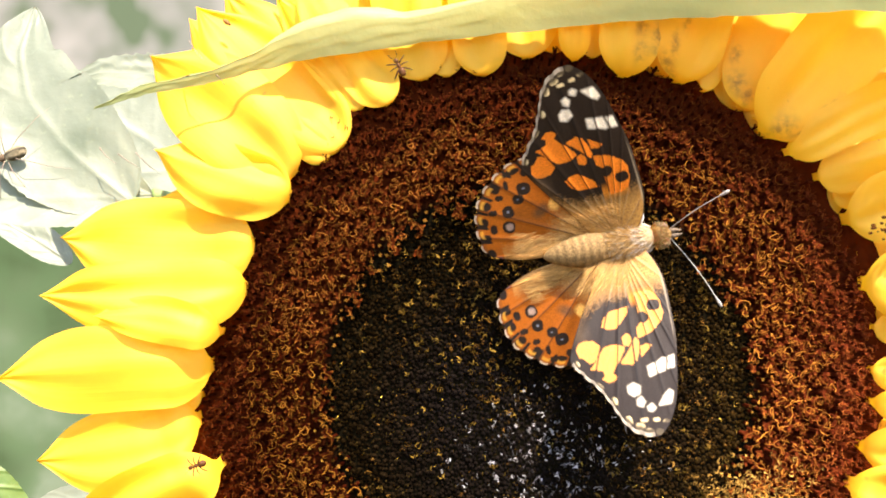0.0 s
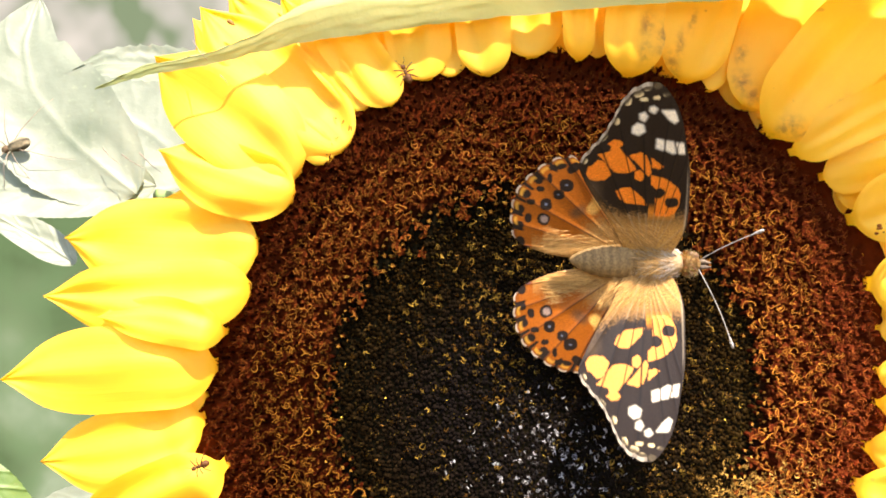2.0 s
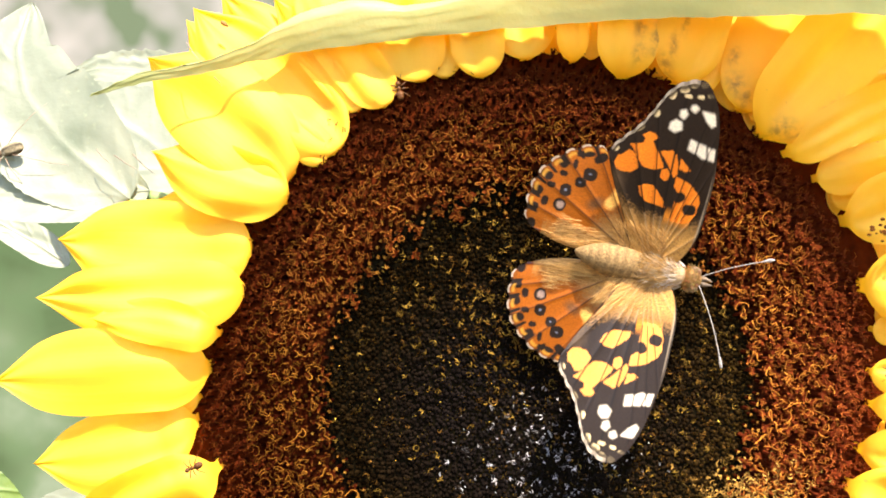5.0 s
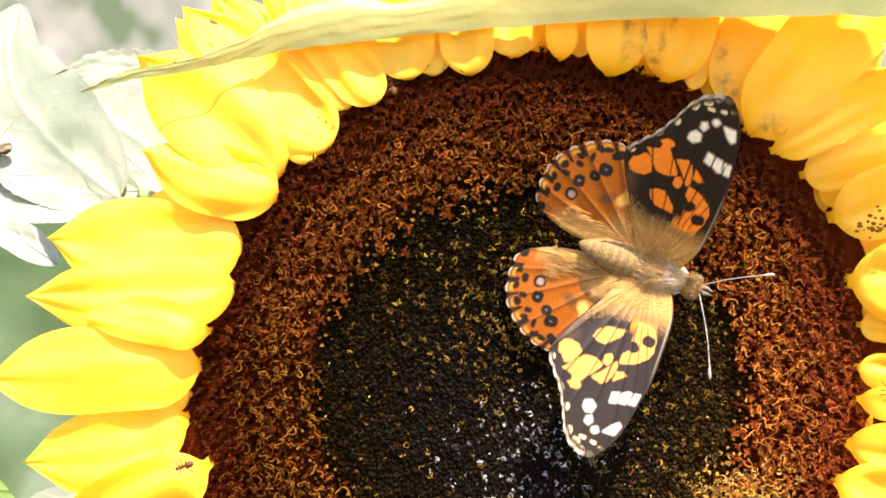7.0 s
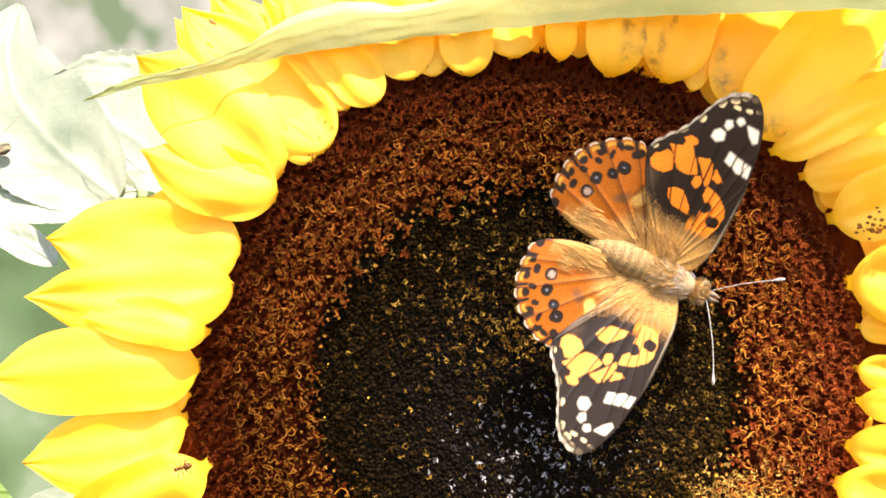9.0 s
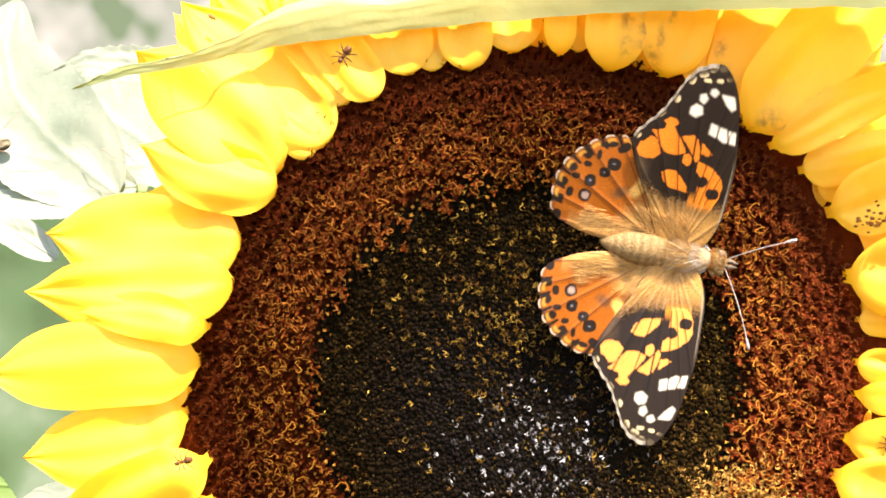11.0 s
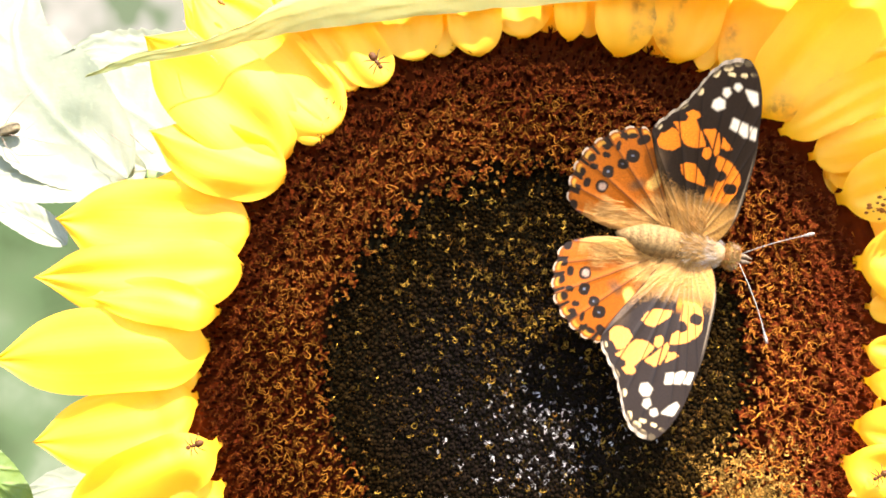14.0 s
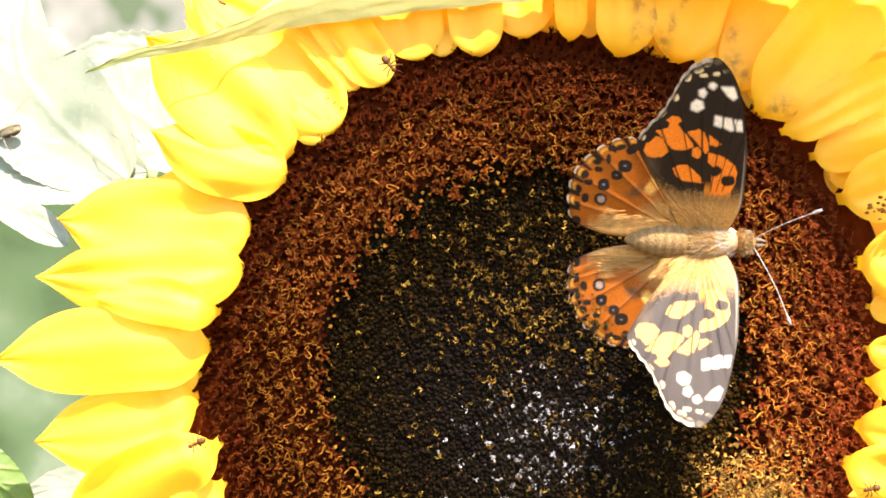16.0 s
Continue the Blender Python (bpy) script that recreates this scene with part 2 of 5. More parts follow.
# ---- sunflower ----
def petal_mesh(iu, iv, tu, tv, width, lift, peak, bend, seed, stains=(), face=0.0):
    """One ray petal: a narrow claw, a rounded shoulder that rolls over, a softly grooved blade with a pointed tip."""
    rnd = random.Random(seed)
    a = np.array([tu - iu, tv - iv])
    length = float(np.linalg.norm(a))
    a /= length
    b = np.array([-a[1], a[0]])
    cols = 27
    rows = [(0.16, -7.0, 0.10), (0.09, -5.0, 0.10), (0.035, -2.6, 0.09), (0.008, -1.2, 0.08)]
    tilt = rnd.uniform(-0.6, 0.6)
    low = max(lift - 5.5, min(lift - 0.6, 2.4))
    blunt = rnd.uniform(2.1, 2.7)
    roll = rnd.uniform(0.16, 0.28)
    round_end = min(0.42, max(0.12, 0.46 * width / length))
    for i in range(40):
        s = (i / 39) ** 1.35
        h = 0.5 * math.sqrt(max(0.0, 1 - max(0.0, (round_end - s) / round_end) ** 2)) * (0.86 + 0.14 * min(1, s / peak))
        h = max(h, 0.08) if s < 0.05 else h
        if s > peak:
            x = (s - peak) / (1 - peak)
            h *= max(0.0, 1 - x ** blunt) * (1 - 0.4 * max(0.0, (x - 0.62) / 0.38) ** 1.3)
        q = min(1.0, s / roll)
        w = low + (lift - low) * math.sqrt(1 - (1 - q) ** 2) + tilt * s - 5.0 * max(0.0, s - 0.3) ** 1.6
        rows.append((s, w, h))
    ph = rnd.uniform(0, 6)
    scale = width / 12
    grooves = [(rnd.uniform(-0.7, 0.7), rnd.uniform(0.35, 1.0), rnd.uniform(2.0, 4.0)) for _ in range(3)]
    lean = float(np.interp(a[0], [-0.3, 0.1, 0.5], [-0.09, 0.05, 0.3])) + face
    v, uv, spots = [], [], []
    for s, w, h in rows:
        for j in range(cols):
            t = -1 + 2 * j / (cols - 1)
            grow = min(1, s * 5)
            off = h * width * t + bend * length * math.sin(3.1 * s)
            groove = sum(k * math.exp(-((t - c - 0.2 * math.sin(s * 3 + ph + k * 9)) * n) ** 2) for c, k, n in grooves) * (1.15 - 0.7 * s) * min(1, 3.2 * h)
            cup = -0.9 * abs(t) ** 2.4 * (0.5 + 0.5 * math.sin(min(1, s * 1.6 + 0.25) * 2.2)) * scale * min(1, 3.2 * h)
            edge = 0.7 * math.sin(s * 8 + ph) * t * abs(t) * min(1, s * 3)
            soft = 1.1 * noise.noise(Vector((s * 2.6, t * 0.9, seed * 1.7))) * min(1, s * 3)
            p = np.array([iu, iv]) + a * (s * length) + b * off
            v.append((p[0], p[1], w + (0.10 * math.cos(t * 9 + ph) - groove) * grow * scale + cup + edge + soft + lean * b[1] * off * min(1, s * 4)))
            uv.append((j / (cols - 1), s))
            spots.append(max((math.exp(-((s - cs) / rs) ** 2 - ((t - ct) / rt) ** 2) * 1.4 for cs, ct, rs, rt in stains), default=0.0))
    tone = np.repeat(np.array(spots)[:, None], 3, axis=1)
    return mesh_from("petal", face_points(v), grid_faces(len(rows), cols), tone, uv=uv)


# base, tip, width, height of the shoulder, layer from the front, place of the greatest width, bend
PETALS_WEST = [
    (-52.0, -11.4, -76.5, -24.9, 10.6, 8.5, 0, 0.45, -0.04), (-51.5, -18.2, -70.1, -31.3, 8.2, 6.8, 1, 0.45, 0), (-55.8, -4.4, -81.6, -10.8, 12.6, 6.8, 2, 0.5, 0.06),
    (-55.4, -0.5, -70.1, -2.3, 5.5, 4.2, 3, 0.4, 0), (-53.6, 4.4, -87.6, 2.4, 13.0, 7.2, 1, 0.5, -0.02), (-51.8, 10.0, -71.9, 12.6, 7.0, 7.4, 0, 0.35, -0.05),
    (-48.0, 17.0, -81.0, 15.9, 11.2, 6.4, 1, 0.5, 0.03), (-46.9, 23.8, -78.6, 25.2, 15.6, 4.2, 2, 0.5, 0.04), (-41.0, 31.8, -63.0, 39.5, 11.0, 5.0, 2, 0.45, 0.03),
    (-40.6, 35.0, -64.0, 54.9, 15.8, 3.2, 1, 0.5, -0.04), (-32.6, 39.8, -56.6, 63.2, 13.7, 2.0, 1, 0.5, 0.02), (-35.0, 37.7, -52.8, 55.3, 5.5, 3.4, 3, 0.45, 0),
    (-24.7, 47.1, -40.5, 69.8, 7.7, 2.4, 2, 0.45, 0.02), (-29.3, 46.4, -43.7, 65.3, 5.5, 2.5, 3, 0.45, 0),
]
PETALS_NORTH = [
    (-19.3, 51.0, -26.2, 82.6, 9.5, 2.4, 2, 0.4, 0), (-15.4, 51.6, -17.9, 83.1, 6.0, 2.6, 3, 0.4, 0), (-9.7, 51.6, -10.1, 83.6, 8.0, 1.8, 0, 0.4, 0.02),
    (-2.1, 54.6, -4.7, 83.8, 9.5, 2.8, 2, 0.4, 0), (5.5, 54.1, 3.4, 82.8, 4.9, 4.2, 1, 0.55, 0), (8.7, 54.8, 7.5, 82.6, 4.9, 2.1, 3, 0.4, 0),
    (13.4, 51.5, 18.5, 83.6, 8.9, 5.1, 1, 0.4, 0.02), (22.7, 50.6, 28.9, 82.7, 10.2, 5.1, 1, 0.4, 0), (26.9, 49.2, 35.7, 79.6, 4.0, 3.0, 3, 0.5, 0),
    (33.1, 46.3, 45.7, 78.2, 10.9, 3.8, 2, 0.4, 0), (35.4, 44.7, 48.7, 71.5, 4.6, 1.7, 3, 0.4, 0), (36.3, 42.2, 63.7, 71.1, 12.6, 5.5, 0, 0.4, 0.03),
]
PETALS_EAST = [
    (40.3, 39.2, 69.7, 51.2, 6.6, 5.5, 1, 0.4, 0.04), (45.3, 35.2, 74.0, 40.9, 6.7, 3.0, 2, 0.4, 0), (48.1, 32.1, 73.2, 37.3, 5.5, 1.7, 3, 0.4, 0),
    (49.9, 28.2, 75.1, 35.0, 10.2, 4.2, 1, 0.4, 0.02), (52.7, 17.7, 75.5, 18.0, 12.0, 5.1, 1, 0.4, 0), (54.7, 10.5, 76.0, 8.3, 4.6, 2.5, 3, 0.4, 0),
    (54.1, 3.6, 76.2, -0.3, 5.5, 3.8, 2, 0.4, 0), (54.0, -1.6, 76.2, -3.4, 5.1, 6.0, 1, 0.4, 0), (52.1, -8.8, 75.6, -9.6, 7.8, 6.0, 1, 0.4, 0),
    (50.3, -14.8, 72.5, -22.0, 10.0, 5.1, 0, 0.4, 0),
]
# brown smears of pollen: along, across and their reach, by the petal's place counted from the upper rim's first
SMEARS = {
    -12: [(0.99, 0.0, 0.025, 3.0)],
    6: [(0.12, -0.45, 0.05, 0.22), (0.25, -0.35, 0.06, 0.2), (0.2, -0.95, 0.1, 0.2)],
    7: [(0.06, 0.75, 0.05, 0.3), (0.16, 0.45, 0.06, 0.12), (0.28, 0.2, 0.05, 0.1)],
    9: [(0.09, 0.5, 0.05, 0.3), (0.22, 0.75, 0.04, 0.14), (0.05, 0.1, 0.04, 0.25)],
    11: [(0.05, -0.3, 0.05, 0.3), (0.16, -0.75, 0.12, 0.12)],
}

# petals whose face is turned to the ground
FACES = {0: 0.5, 1: 0.25}


def build_petals(parent):
    listed = PETALS_WEST + PETALS_NORTH + PETALS_EAST
    for i, (iu, iv, tu, tv, width, lift, layer, peak, bend) in enumerate(listed):
        stains = SMEARS.get(i - len(PETALS_WEST), ())
        part("petal", petal_mesh(iu, iv, tu, tv, (1.2 if iv > 40 or iu > 0 else 1.08) * width, lift + 2.5 - 0.9 * layer, peak, bend, 40 + i, stains, FACES.get(i, 0.0)), PETAL, parent)
    rnd = random.Random(9)
    # the lower rim, and a back row all round that fills the gaps
    for i in range(13):
        g = radians(212 + i * (116 / 12.0))
        c, s = math.cos(g), math.sin(g)
        r0, r1 = R_DISC - 1 + rnd.uniform(-1, 2), R_DISC + rnd.uniform(32, 38)
        part("petal", petal_mesh(r0 * c, r0 * s, r1 * c, r1 * s, rnd.uniform(11, 15), rnd.uniform(2, 6), 0.42, 0.0, 90 + i), PETAL, parent)
    for i in range(66):
        g = radians(i * 360 / 66 + rnd.uniform(-3, 3))
        c, s = math.cos(g), math.sin(g)
        r0, r1 = R_DISC + rnd.uniform(-1.2, 0.8), R_DISC + rnd.uniform(25, 31)
        if 140 < (math.degrees(g) % 360) < 208:
            r1 = R_DISC + rnd.uniform(13, 17)
        part("petal", petal_mesh(r0 * c, r0 * s, r1 * c, r1 * s, rnd.uniform(13, 16), rnd.uniform(-1.2, 0.0), 0.42, 0.0, 130 + i), PETAL, parent)


def disc_height(r):
    return 3.2 - 3.6 * (r / R_DISC) ** 4 - 1.2 * math.exp(-(r / 11.0) ** 2)


def receptacle(parent):
    rows, cols = 26, 64
    v = []
    for i in range(rows):
        r = R_DISC * 1.02 * i / (rows - 1)
        for j in range(cols + 1):
            g = 2 * math.pi * j / cols
            v.append((r * math.cos(g), r * math.sin(g), disc_height(r) - 0.6))
    for i in range(8):
        q = i / 7
        r = R_DISC * (1.075 - 0.76 * q ** 1.5)
        for j in range(cols + 1):
            g = 2 * math.pi * j / cols
            v.append((r * math.cos(g), r * math.sin(g), -1.2 - 22 * math.sin(q * 1.5)))
    far = np.clip((np.hypot(*np.array(v)[:, :2].T) - 35) / 3, 0, 1)[:, None]
    tone = np.array((0.005, 0.004, 0.002)) * (1 - far) + np.array((0.042, 0.008, 0.002)) * far
    return part("receptacle", mesh_from("receptacle", face_points(v), grid_faces(rows + 8, cols + 1), tone), RECEPTACLE, parent)


def curl(rnd, turn, size, height, lean):
    """The middle line of one stigma arm that rises, arches outward and rolls back."""
    g = rnd.uniform(0, 2 * math.pi)
    twist = rnd.uniform(-1.4, 1.4)
    pts = []
    for i in range(8):
        q = i / 7
        roll = q * turn
        reach = size * (1.15 - 0.25 * q) * math.sin(roll * 0.62) + size * 0.25 * q
        rise = size * (1 - math.cos(roll * 0.55)) * 0.8
        a = g + twist * q * q
        pts.append((reach * math.cos(a) + lean[0] * q, reach * math.sin(a) + lean[1] * q, height + rise * (1.0 if roll < 3 else 0.9)))
    return pts


def open_floret(seed):
    """Tube with five lobes, and a pair of curled stigma arms; millimetres, pointing along z. Tone holds a shade: red lobes, gold arms."""
    rnd = random.Random(seed)
    pieces = []
    h = rnd.uniform(1.9, 2.7)
    pts = [(0, 0, 0), (0.02, 0, h * 0.6), (0.05, 0.02, h)]
    v, f = tube(pts, [0.34, 0.30, 0.46], 6)
    pieces.append((v, f, (0.25, 0.0, 0.0)))
    for k in range(4):
        g = 2 * math.pi * k / 4 + rnd.uniform(-0.5, 0.5)
        c, s = math.cos(g), math.sin(g)
        r1, tip = rnd.uniform(0.6, 1.2), h + rnd.uniform(-0.2, 0.7)
        v = np.array([(0.32 * c - 0.3 * s, 0.32 * s + 0.3 * c, h - 0.15), (0.32 * c + 0.3 * s, 0.32 * s - 0.3 * c, h - 0.15),
                      (0.8 * r1 * c + 0.2 * s, 0.8 * r1 * s - 0.2 * c, tip + 0.05), (r1 * c, r1 * s, tip - 0.1), (0.8 * r1 * c - 0.2 * s, 0.8 * r1 * s + 0.2 * c, tip + 0.05), (0.5 * c, 0.5 * s, h + 0.12)])
        code = np.array([(0.6, 0, 0), (0.6, 0, 0), (0.5, 0.3, 0), (0.3, 0.8, 0), (0.5, 0.3, 0), (0.6, 0.0, 0)])
        pieces.append((v, [(0, 1, 5), (1, 2, 5), (2, 3, 5), (3, 4, 5), (4, 0, 5)], code))
    for k in range(2):
        lean = (rnd.uniform(-0.5, 0.5), rnd.uniform(-0.5, 0.5))
        p = curl(rnd, rnd.uniform(3.4, 5.6), rnd.uniform(0.55, 1.0), h + 0.25, lean)
        v, f = tube(p, [0.08, 0.08, 0.09, 0.09, 0.085, 0.08, 0.07, 0.05], 4, False)
        pieces.append((v, f, (0.0, 1.0, 0.0)))
    return join(pieces)


def young_floret(seed):
    """A just opening floret: a stout tube with a pale star of anthers."""
    rnd = random.Random(seed)
    h = rnd.uniform(1.6, 2.3)
    v, f = tube([(0, 0, 0), (0, 0, h * 0.7), (0, 0, h)], [0.42, 0.42, 0.3], 6)
    pieces = [(v, f, (0.1, 0.0, 0.0))]
    for k in range(5):
        g = 2 * math.pi * k / 5 + rnd.uniform(-0.3, 0.3)
        c, s = math.cos(g), math.sin(g)
        r1 = rnd.uniform(0.36, 0.6)
        v = np.array([(-0.2 * s, 0.2 * c, h), (0.2 * s, -0.2 * c, h), (r1 * c, r1 * s, h + rnd.uniform(0.0, 0.3)), (0.25 * c, 0.25 * s, h + 0.3)])
        pieces.append((v, [(0, 1, 3), (1, 2, 3), (2, 0, 3)], (0.0, 0.0, 1.0)))
    return join(pieces)


def closed_bud(seed):
    """A closed bud: a six-sided dome with a small pointed tip and one thin chaff scale."""
    rnd = random.Random(seed)
    h = rnd.uniform(0.9, 1.4)
    v, f = tube([(0, 0, 0), (0, 0, h * 0.6), (0, 0, h * 0.92), (0.05, 0, h)], [0.62, 0.60, 0.36, 0.08], 6)
    pieces = [(v, f, (0.5, 0.5, 0.0))]
    g = rnd.uniform(0, 6.28)
    c, s = math.cos(g), math.sin(g)
    for k in range(2):
        g += rnd.uniform(1.5, 3.5)
        c, s = math.cos(g), math.sin(g)
        bend = rnd.uniform(0.1, 0.6)
        top = h + rnd.uniform(0.1, 0.8)
        v = np.array([(0.6 * c - 0.2 * s, 0.6 * s + 0.2 * c, 0.2), (0.6 * c + 0.2 * s, 0.6 * s - 0.2 * c, 0.2),
                      (0.62 * c + 0.15 * s, 0.62 * s - 0.15 * c, h * 0.8), (0.62 * c - 0.15 * s, 0.62 * s + 0.15 * c, h * 0.8),
                      ((0.6 - bend) * c, (0.6 - bend) * s, top)])
        pieces.append((v, [(0, 1, 2), (0, 2, 3), (3, 2, 4)], (0.0, 0.0, 0.6)))
    return join(pieces)


def shade(codes, gold, red, pale, dark):
    """Turns a floret's shade codes into colours."""
    t = np.zeros((len(codes), 3))
    t += codes[:, 0:1] * red + codes[:, 1:2] * gold + codes[:, 2:3] * pale
    return t + dark


def build_florets(parent):
    rnd = random.Random(21)
    kinds = {"open": [open_floret(i) for i in range(14)], "young": [young_floret(50 + i) for i in range(8)], "bud": [closed_bud(80 + i) for i in range(10)]}
    total = 4900
    gold_angle = math.pi * (3 - math.sqrt(5))
    heap = {"floret": ([], [], [], [0]), "bud": ([], [], [], [0])}
    singles = 0
    shared = {}
    seats = [(R_DISC * 0.975 * math.sqrt((n + 0.5) / total), n * gold_angle, False) for n in range(total)]
    seats += [(36.5 * math.sqrt((n + 0.5) / 9000), n * gold_angle, True) for n in range(9000)]
    for r, g, small in seats:
        shake = 0.26 if small else 0.12 if r < 40 else 0.3
        r += rnd.uniform(-shake, shake)
        g += rnd.uniform(-shake, shake) / max(3.0, r)
        north = max(0.0, math.sin(g))
        edge = 33.6 + 0.7 * math.sin(3 * g) - 2.2 * north + rnd.gauss(0, 0.6 + 0.7 * north)
        if (r > edge + 1.2) if small else (r < edge):
            continue
        turn = (math.degrees(g) + 180) % 360 - 180
        # spill: pollen-gold patch, its florets toned brighter for the sun falling there
        spill = 0.7 * math.exp(-((turn + 31) / 8) ** 2 - ((r - 41) / 6.5) ** 2)
        if small:
            kind = "bud"
        elif rnd.random() < max(0.75 - 0.13 * (r - edge), 0.6 * spill):
            kind = "young"
        else:
            kind = "open"
        which = rnd.randrange(len(kinds[kind]))
        v, f, codes = kinds[kind][which]
        lean = radians(4 + 24 * (r / R_DISC) ** 3) + rnd.uniform(-0.22, 0.22)
        spin = Matrix.Rotation(g, 3, "Z") @ Matrix.Rotation(lean, 3, "Y") @ Matrix.Rotation(rnd.uniform(0, 6.28), 3, "Z")
        size = rnd.uniform(0.4, 0.72) if small else rnd.uniform(0.78, 1.15) * (0.8 if kind == "young" else 1) * (1.0 if r < 50 else 0.78)
        place = Vector((r * math.cos(g), r * math.sin(g), disc_height(r) - 0.7))
        # three hundred in a sector of the ring are things to pick apart one by one
        apart = kind != "bud" and 100 < (math.degrees(g) % 360) < 168 and singles < 300
        if apart:
            singles += 1
            key = (kind, which)
            if key not in shared:
                far = which / len(kinds[kind])
                gold = np.array((0.140, 0.059, 0.009)) * (0.3 + 0.9 * far)
                tone = shade(codes, gold, np.array((0.072, 0.014, 0.003)), np.array((0.22, 0.12, 0.02)), np.array((0.031, 0.0068, 0.0018)))
                shared[key] = mesh_from("floret", v * MM, f, tone, False)
            ob = part("floret", shared[key], FLORET, parent)
            m = (spin.to_4x4() @ Matrix.Scale(size, 4))
            turned = Matrix(((1, 0, 0, 0), (0, 0, -1, 0), (0, 1, 0, 0), (0, 0, 0, 1)))
            ob.matrix_local = Matrix.Translation(Vector((place.x, -place.z, place.y)) * MM) @ turned @ m
            continue
        w = (v * size) @ np.array(spin).T + np.array(place)
        q = (r - edge) / (R_DISC - 34.5)
        if kind == "bud":
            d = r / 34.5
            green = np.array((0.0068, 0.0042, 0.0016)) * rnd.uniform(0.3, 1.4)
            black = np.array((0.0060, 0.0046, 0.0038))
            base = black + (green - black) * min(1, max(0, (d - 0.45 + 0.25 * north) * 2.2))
            # browner towards the east rim, the whole slightly lifted to the east-northeast
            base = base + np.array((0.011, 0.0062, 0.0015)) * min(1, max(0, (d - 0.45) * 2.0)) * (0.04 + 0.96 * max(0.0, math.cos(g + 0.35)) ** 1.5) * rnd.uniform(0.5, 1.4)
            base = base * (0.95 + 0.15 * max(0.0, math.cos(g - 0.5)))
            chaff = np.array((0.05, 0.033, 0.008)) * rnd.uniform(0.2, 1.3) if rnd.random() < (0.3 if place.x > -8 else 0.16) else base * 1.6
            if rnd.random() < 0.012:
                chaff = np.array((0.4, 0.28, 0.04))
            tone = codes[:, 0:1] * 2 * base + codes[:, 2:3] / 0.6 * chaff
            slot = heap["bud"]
        else:
            # light painted into the tone by bearing: brighter east, darker north and west
            side_tone = 0.76 + 0.15 * math.cos(g - radians(-25)) - 0.2 * max(0.0, math.sin(g - 0.2)) ** 2 + 0.25 * max(0.0, math.cos(g + 0.6)) ** 4 - 0.14 * max(0.0, -math.cos(g))
            fade = max(0.4, 1.15 - 0.75 * max(0, q)) * rnd.uniform(0.3, 1.6) * side_tone
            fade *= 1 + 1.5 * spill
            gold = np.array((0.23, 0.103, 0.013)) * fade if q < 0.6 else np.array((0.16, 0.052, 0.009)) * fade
            red = np.array((0.07, 0.0125, 0.0035)) * rnd.uniform(0.45, 1.3) * side_tone
            tone = shade(codes, gold, red, np.array((0.52, 0.27, 0.045)) * (0.08 + 1.1 * rnd.random() ** 1.8) * (side_tone + 3.0 * spill), np.array((0.047, 0.0085, 0.0026)) * side_tone * (0.35 if kind == "young" else 1.0) * (1 + 0.9 * max(0.0, math.cos(g + 0.3)) ** 2))
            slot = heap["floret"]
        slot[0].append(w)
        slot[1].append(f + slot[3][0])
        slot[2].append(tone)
        slot[3][0] += len(w)
    # pollen grains and fallen flakes on the buds; one patch whitened for its glints
    for i in range(6200):
        n = rnd.randrange(2300)
        crumb = i > 5400
        r, g = (rnd.gauss(41, 4.5), radians(rnd.gauss(-31, 6))) if crumb else (35.0 * math.sqrt((n + 0.5) / 2300) + rnd.gauss(0, 0.3), n * gold_angle + rnd.gauss(0, 0.02))
        u, w = r * math.cos(g), r * math.sin(g)
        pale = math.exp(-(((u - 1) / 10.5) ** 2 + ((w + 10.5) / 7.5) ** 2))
        tuft = min(1, 0.1 + 0.9 * math.exp(-(((u - 2) / 22.0) ** 2 + ((w - 13) / 13.0) ** 2)) + 0.5 * math.exp(-(((u - 20) / 13.0) ** 2 + ((w + 8) / 18.0) ** 2)))
        bright = rnd.random() ** 2.2
        width, reach = rnd.uniform(0.03, 0.08), rnd.uniform(0.15, 0.5)
        tone = np.array((0.22, 0.110, 0.022)) * (0.05 + 0.9 * bright)
        if crumb:
            width, reach, tone = rnd.uniform(0.08, 0.16), rnd.uniform(0.25, 0.6), np.array((0.55, 0.31, 0.07)) * rnd.uniform(0.08, 0.9)
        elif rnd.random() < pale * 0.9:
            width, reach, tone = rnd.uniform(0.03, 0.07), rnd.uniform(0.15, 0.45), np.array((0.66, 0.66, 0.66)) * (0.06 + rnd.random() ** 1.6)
        elif rnd.random() > tuft:
            if rnd.random() < (0.55 if u > -8 else 0.85):
                continue
            reach, tone = rnd.uniform(0.05, 0.13), tone * 0.8
        elif rnd.random() < 0.3:
            width, reach, tone = rnd.uniform(0.05, 0.11), rnd.uniform(0.3, 0.65), np.array((0.28, 0.172, 0.03)) * rnd.uniform(0.15, 1.0)
        high = disc_height(r) + (rnd.uniform(1.2, 2.4) if crumb else rnd.uniform(0.2, 0.8))
        a = rnd.uniform(0, 6.28)
        for twig in range(3 if reach > 0.35 else 1):
            a += twig * rnd.uniform(0.7, 1.6)
            bow = rnd.uniform(-1.1, 1.1)
            du, dw = u + twig * rnd.uniform(-0.3, 0.3), w + twig * rnd.uniform(-0.3, 0.3)
            v = []
            for q in (-1, -0.35, 0.35, 1):
                along, aside = q * reach * (1 - 0.2 * twig), bow * reach * (1 - q * q)
                for e in (-1, 1):
                    e *= width * (1.15 - abs(q))
                    aside += rnd.uniform(-0.08, 0.08)
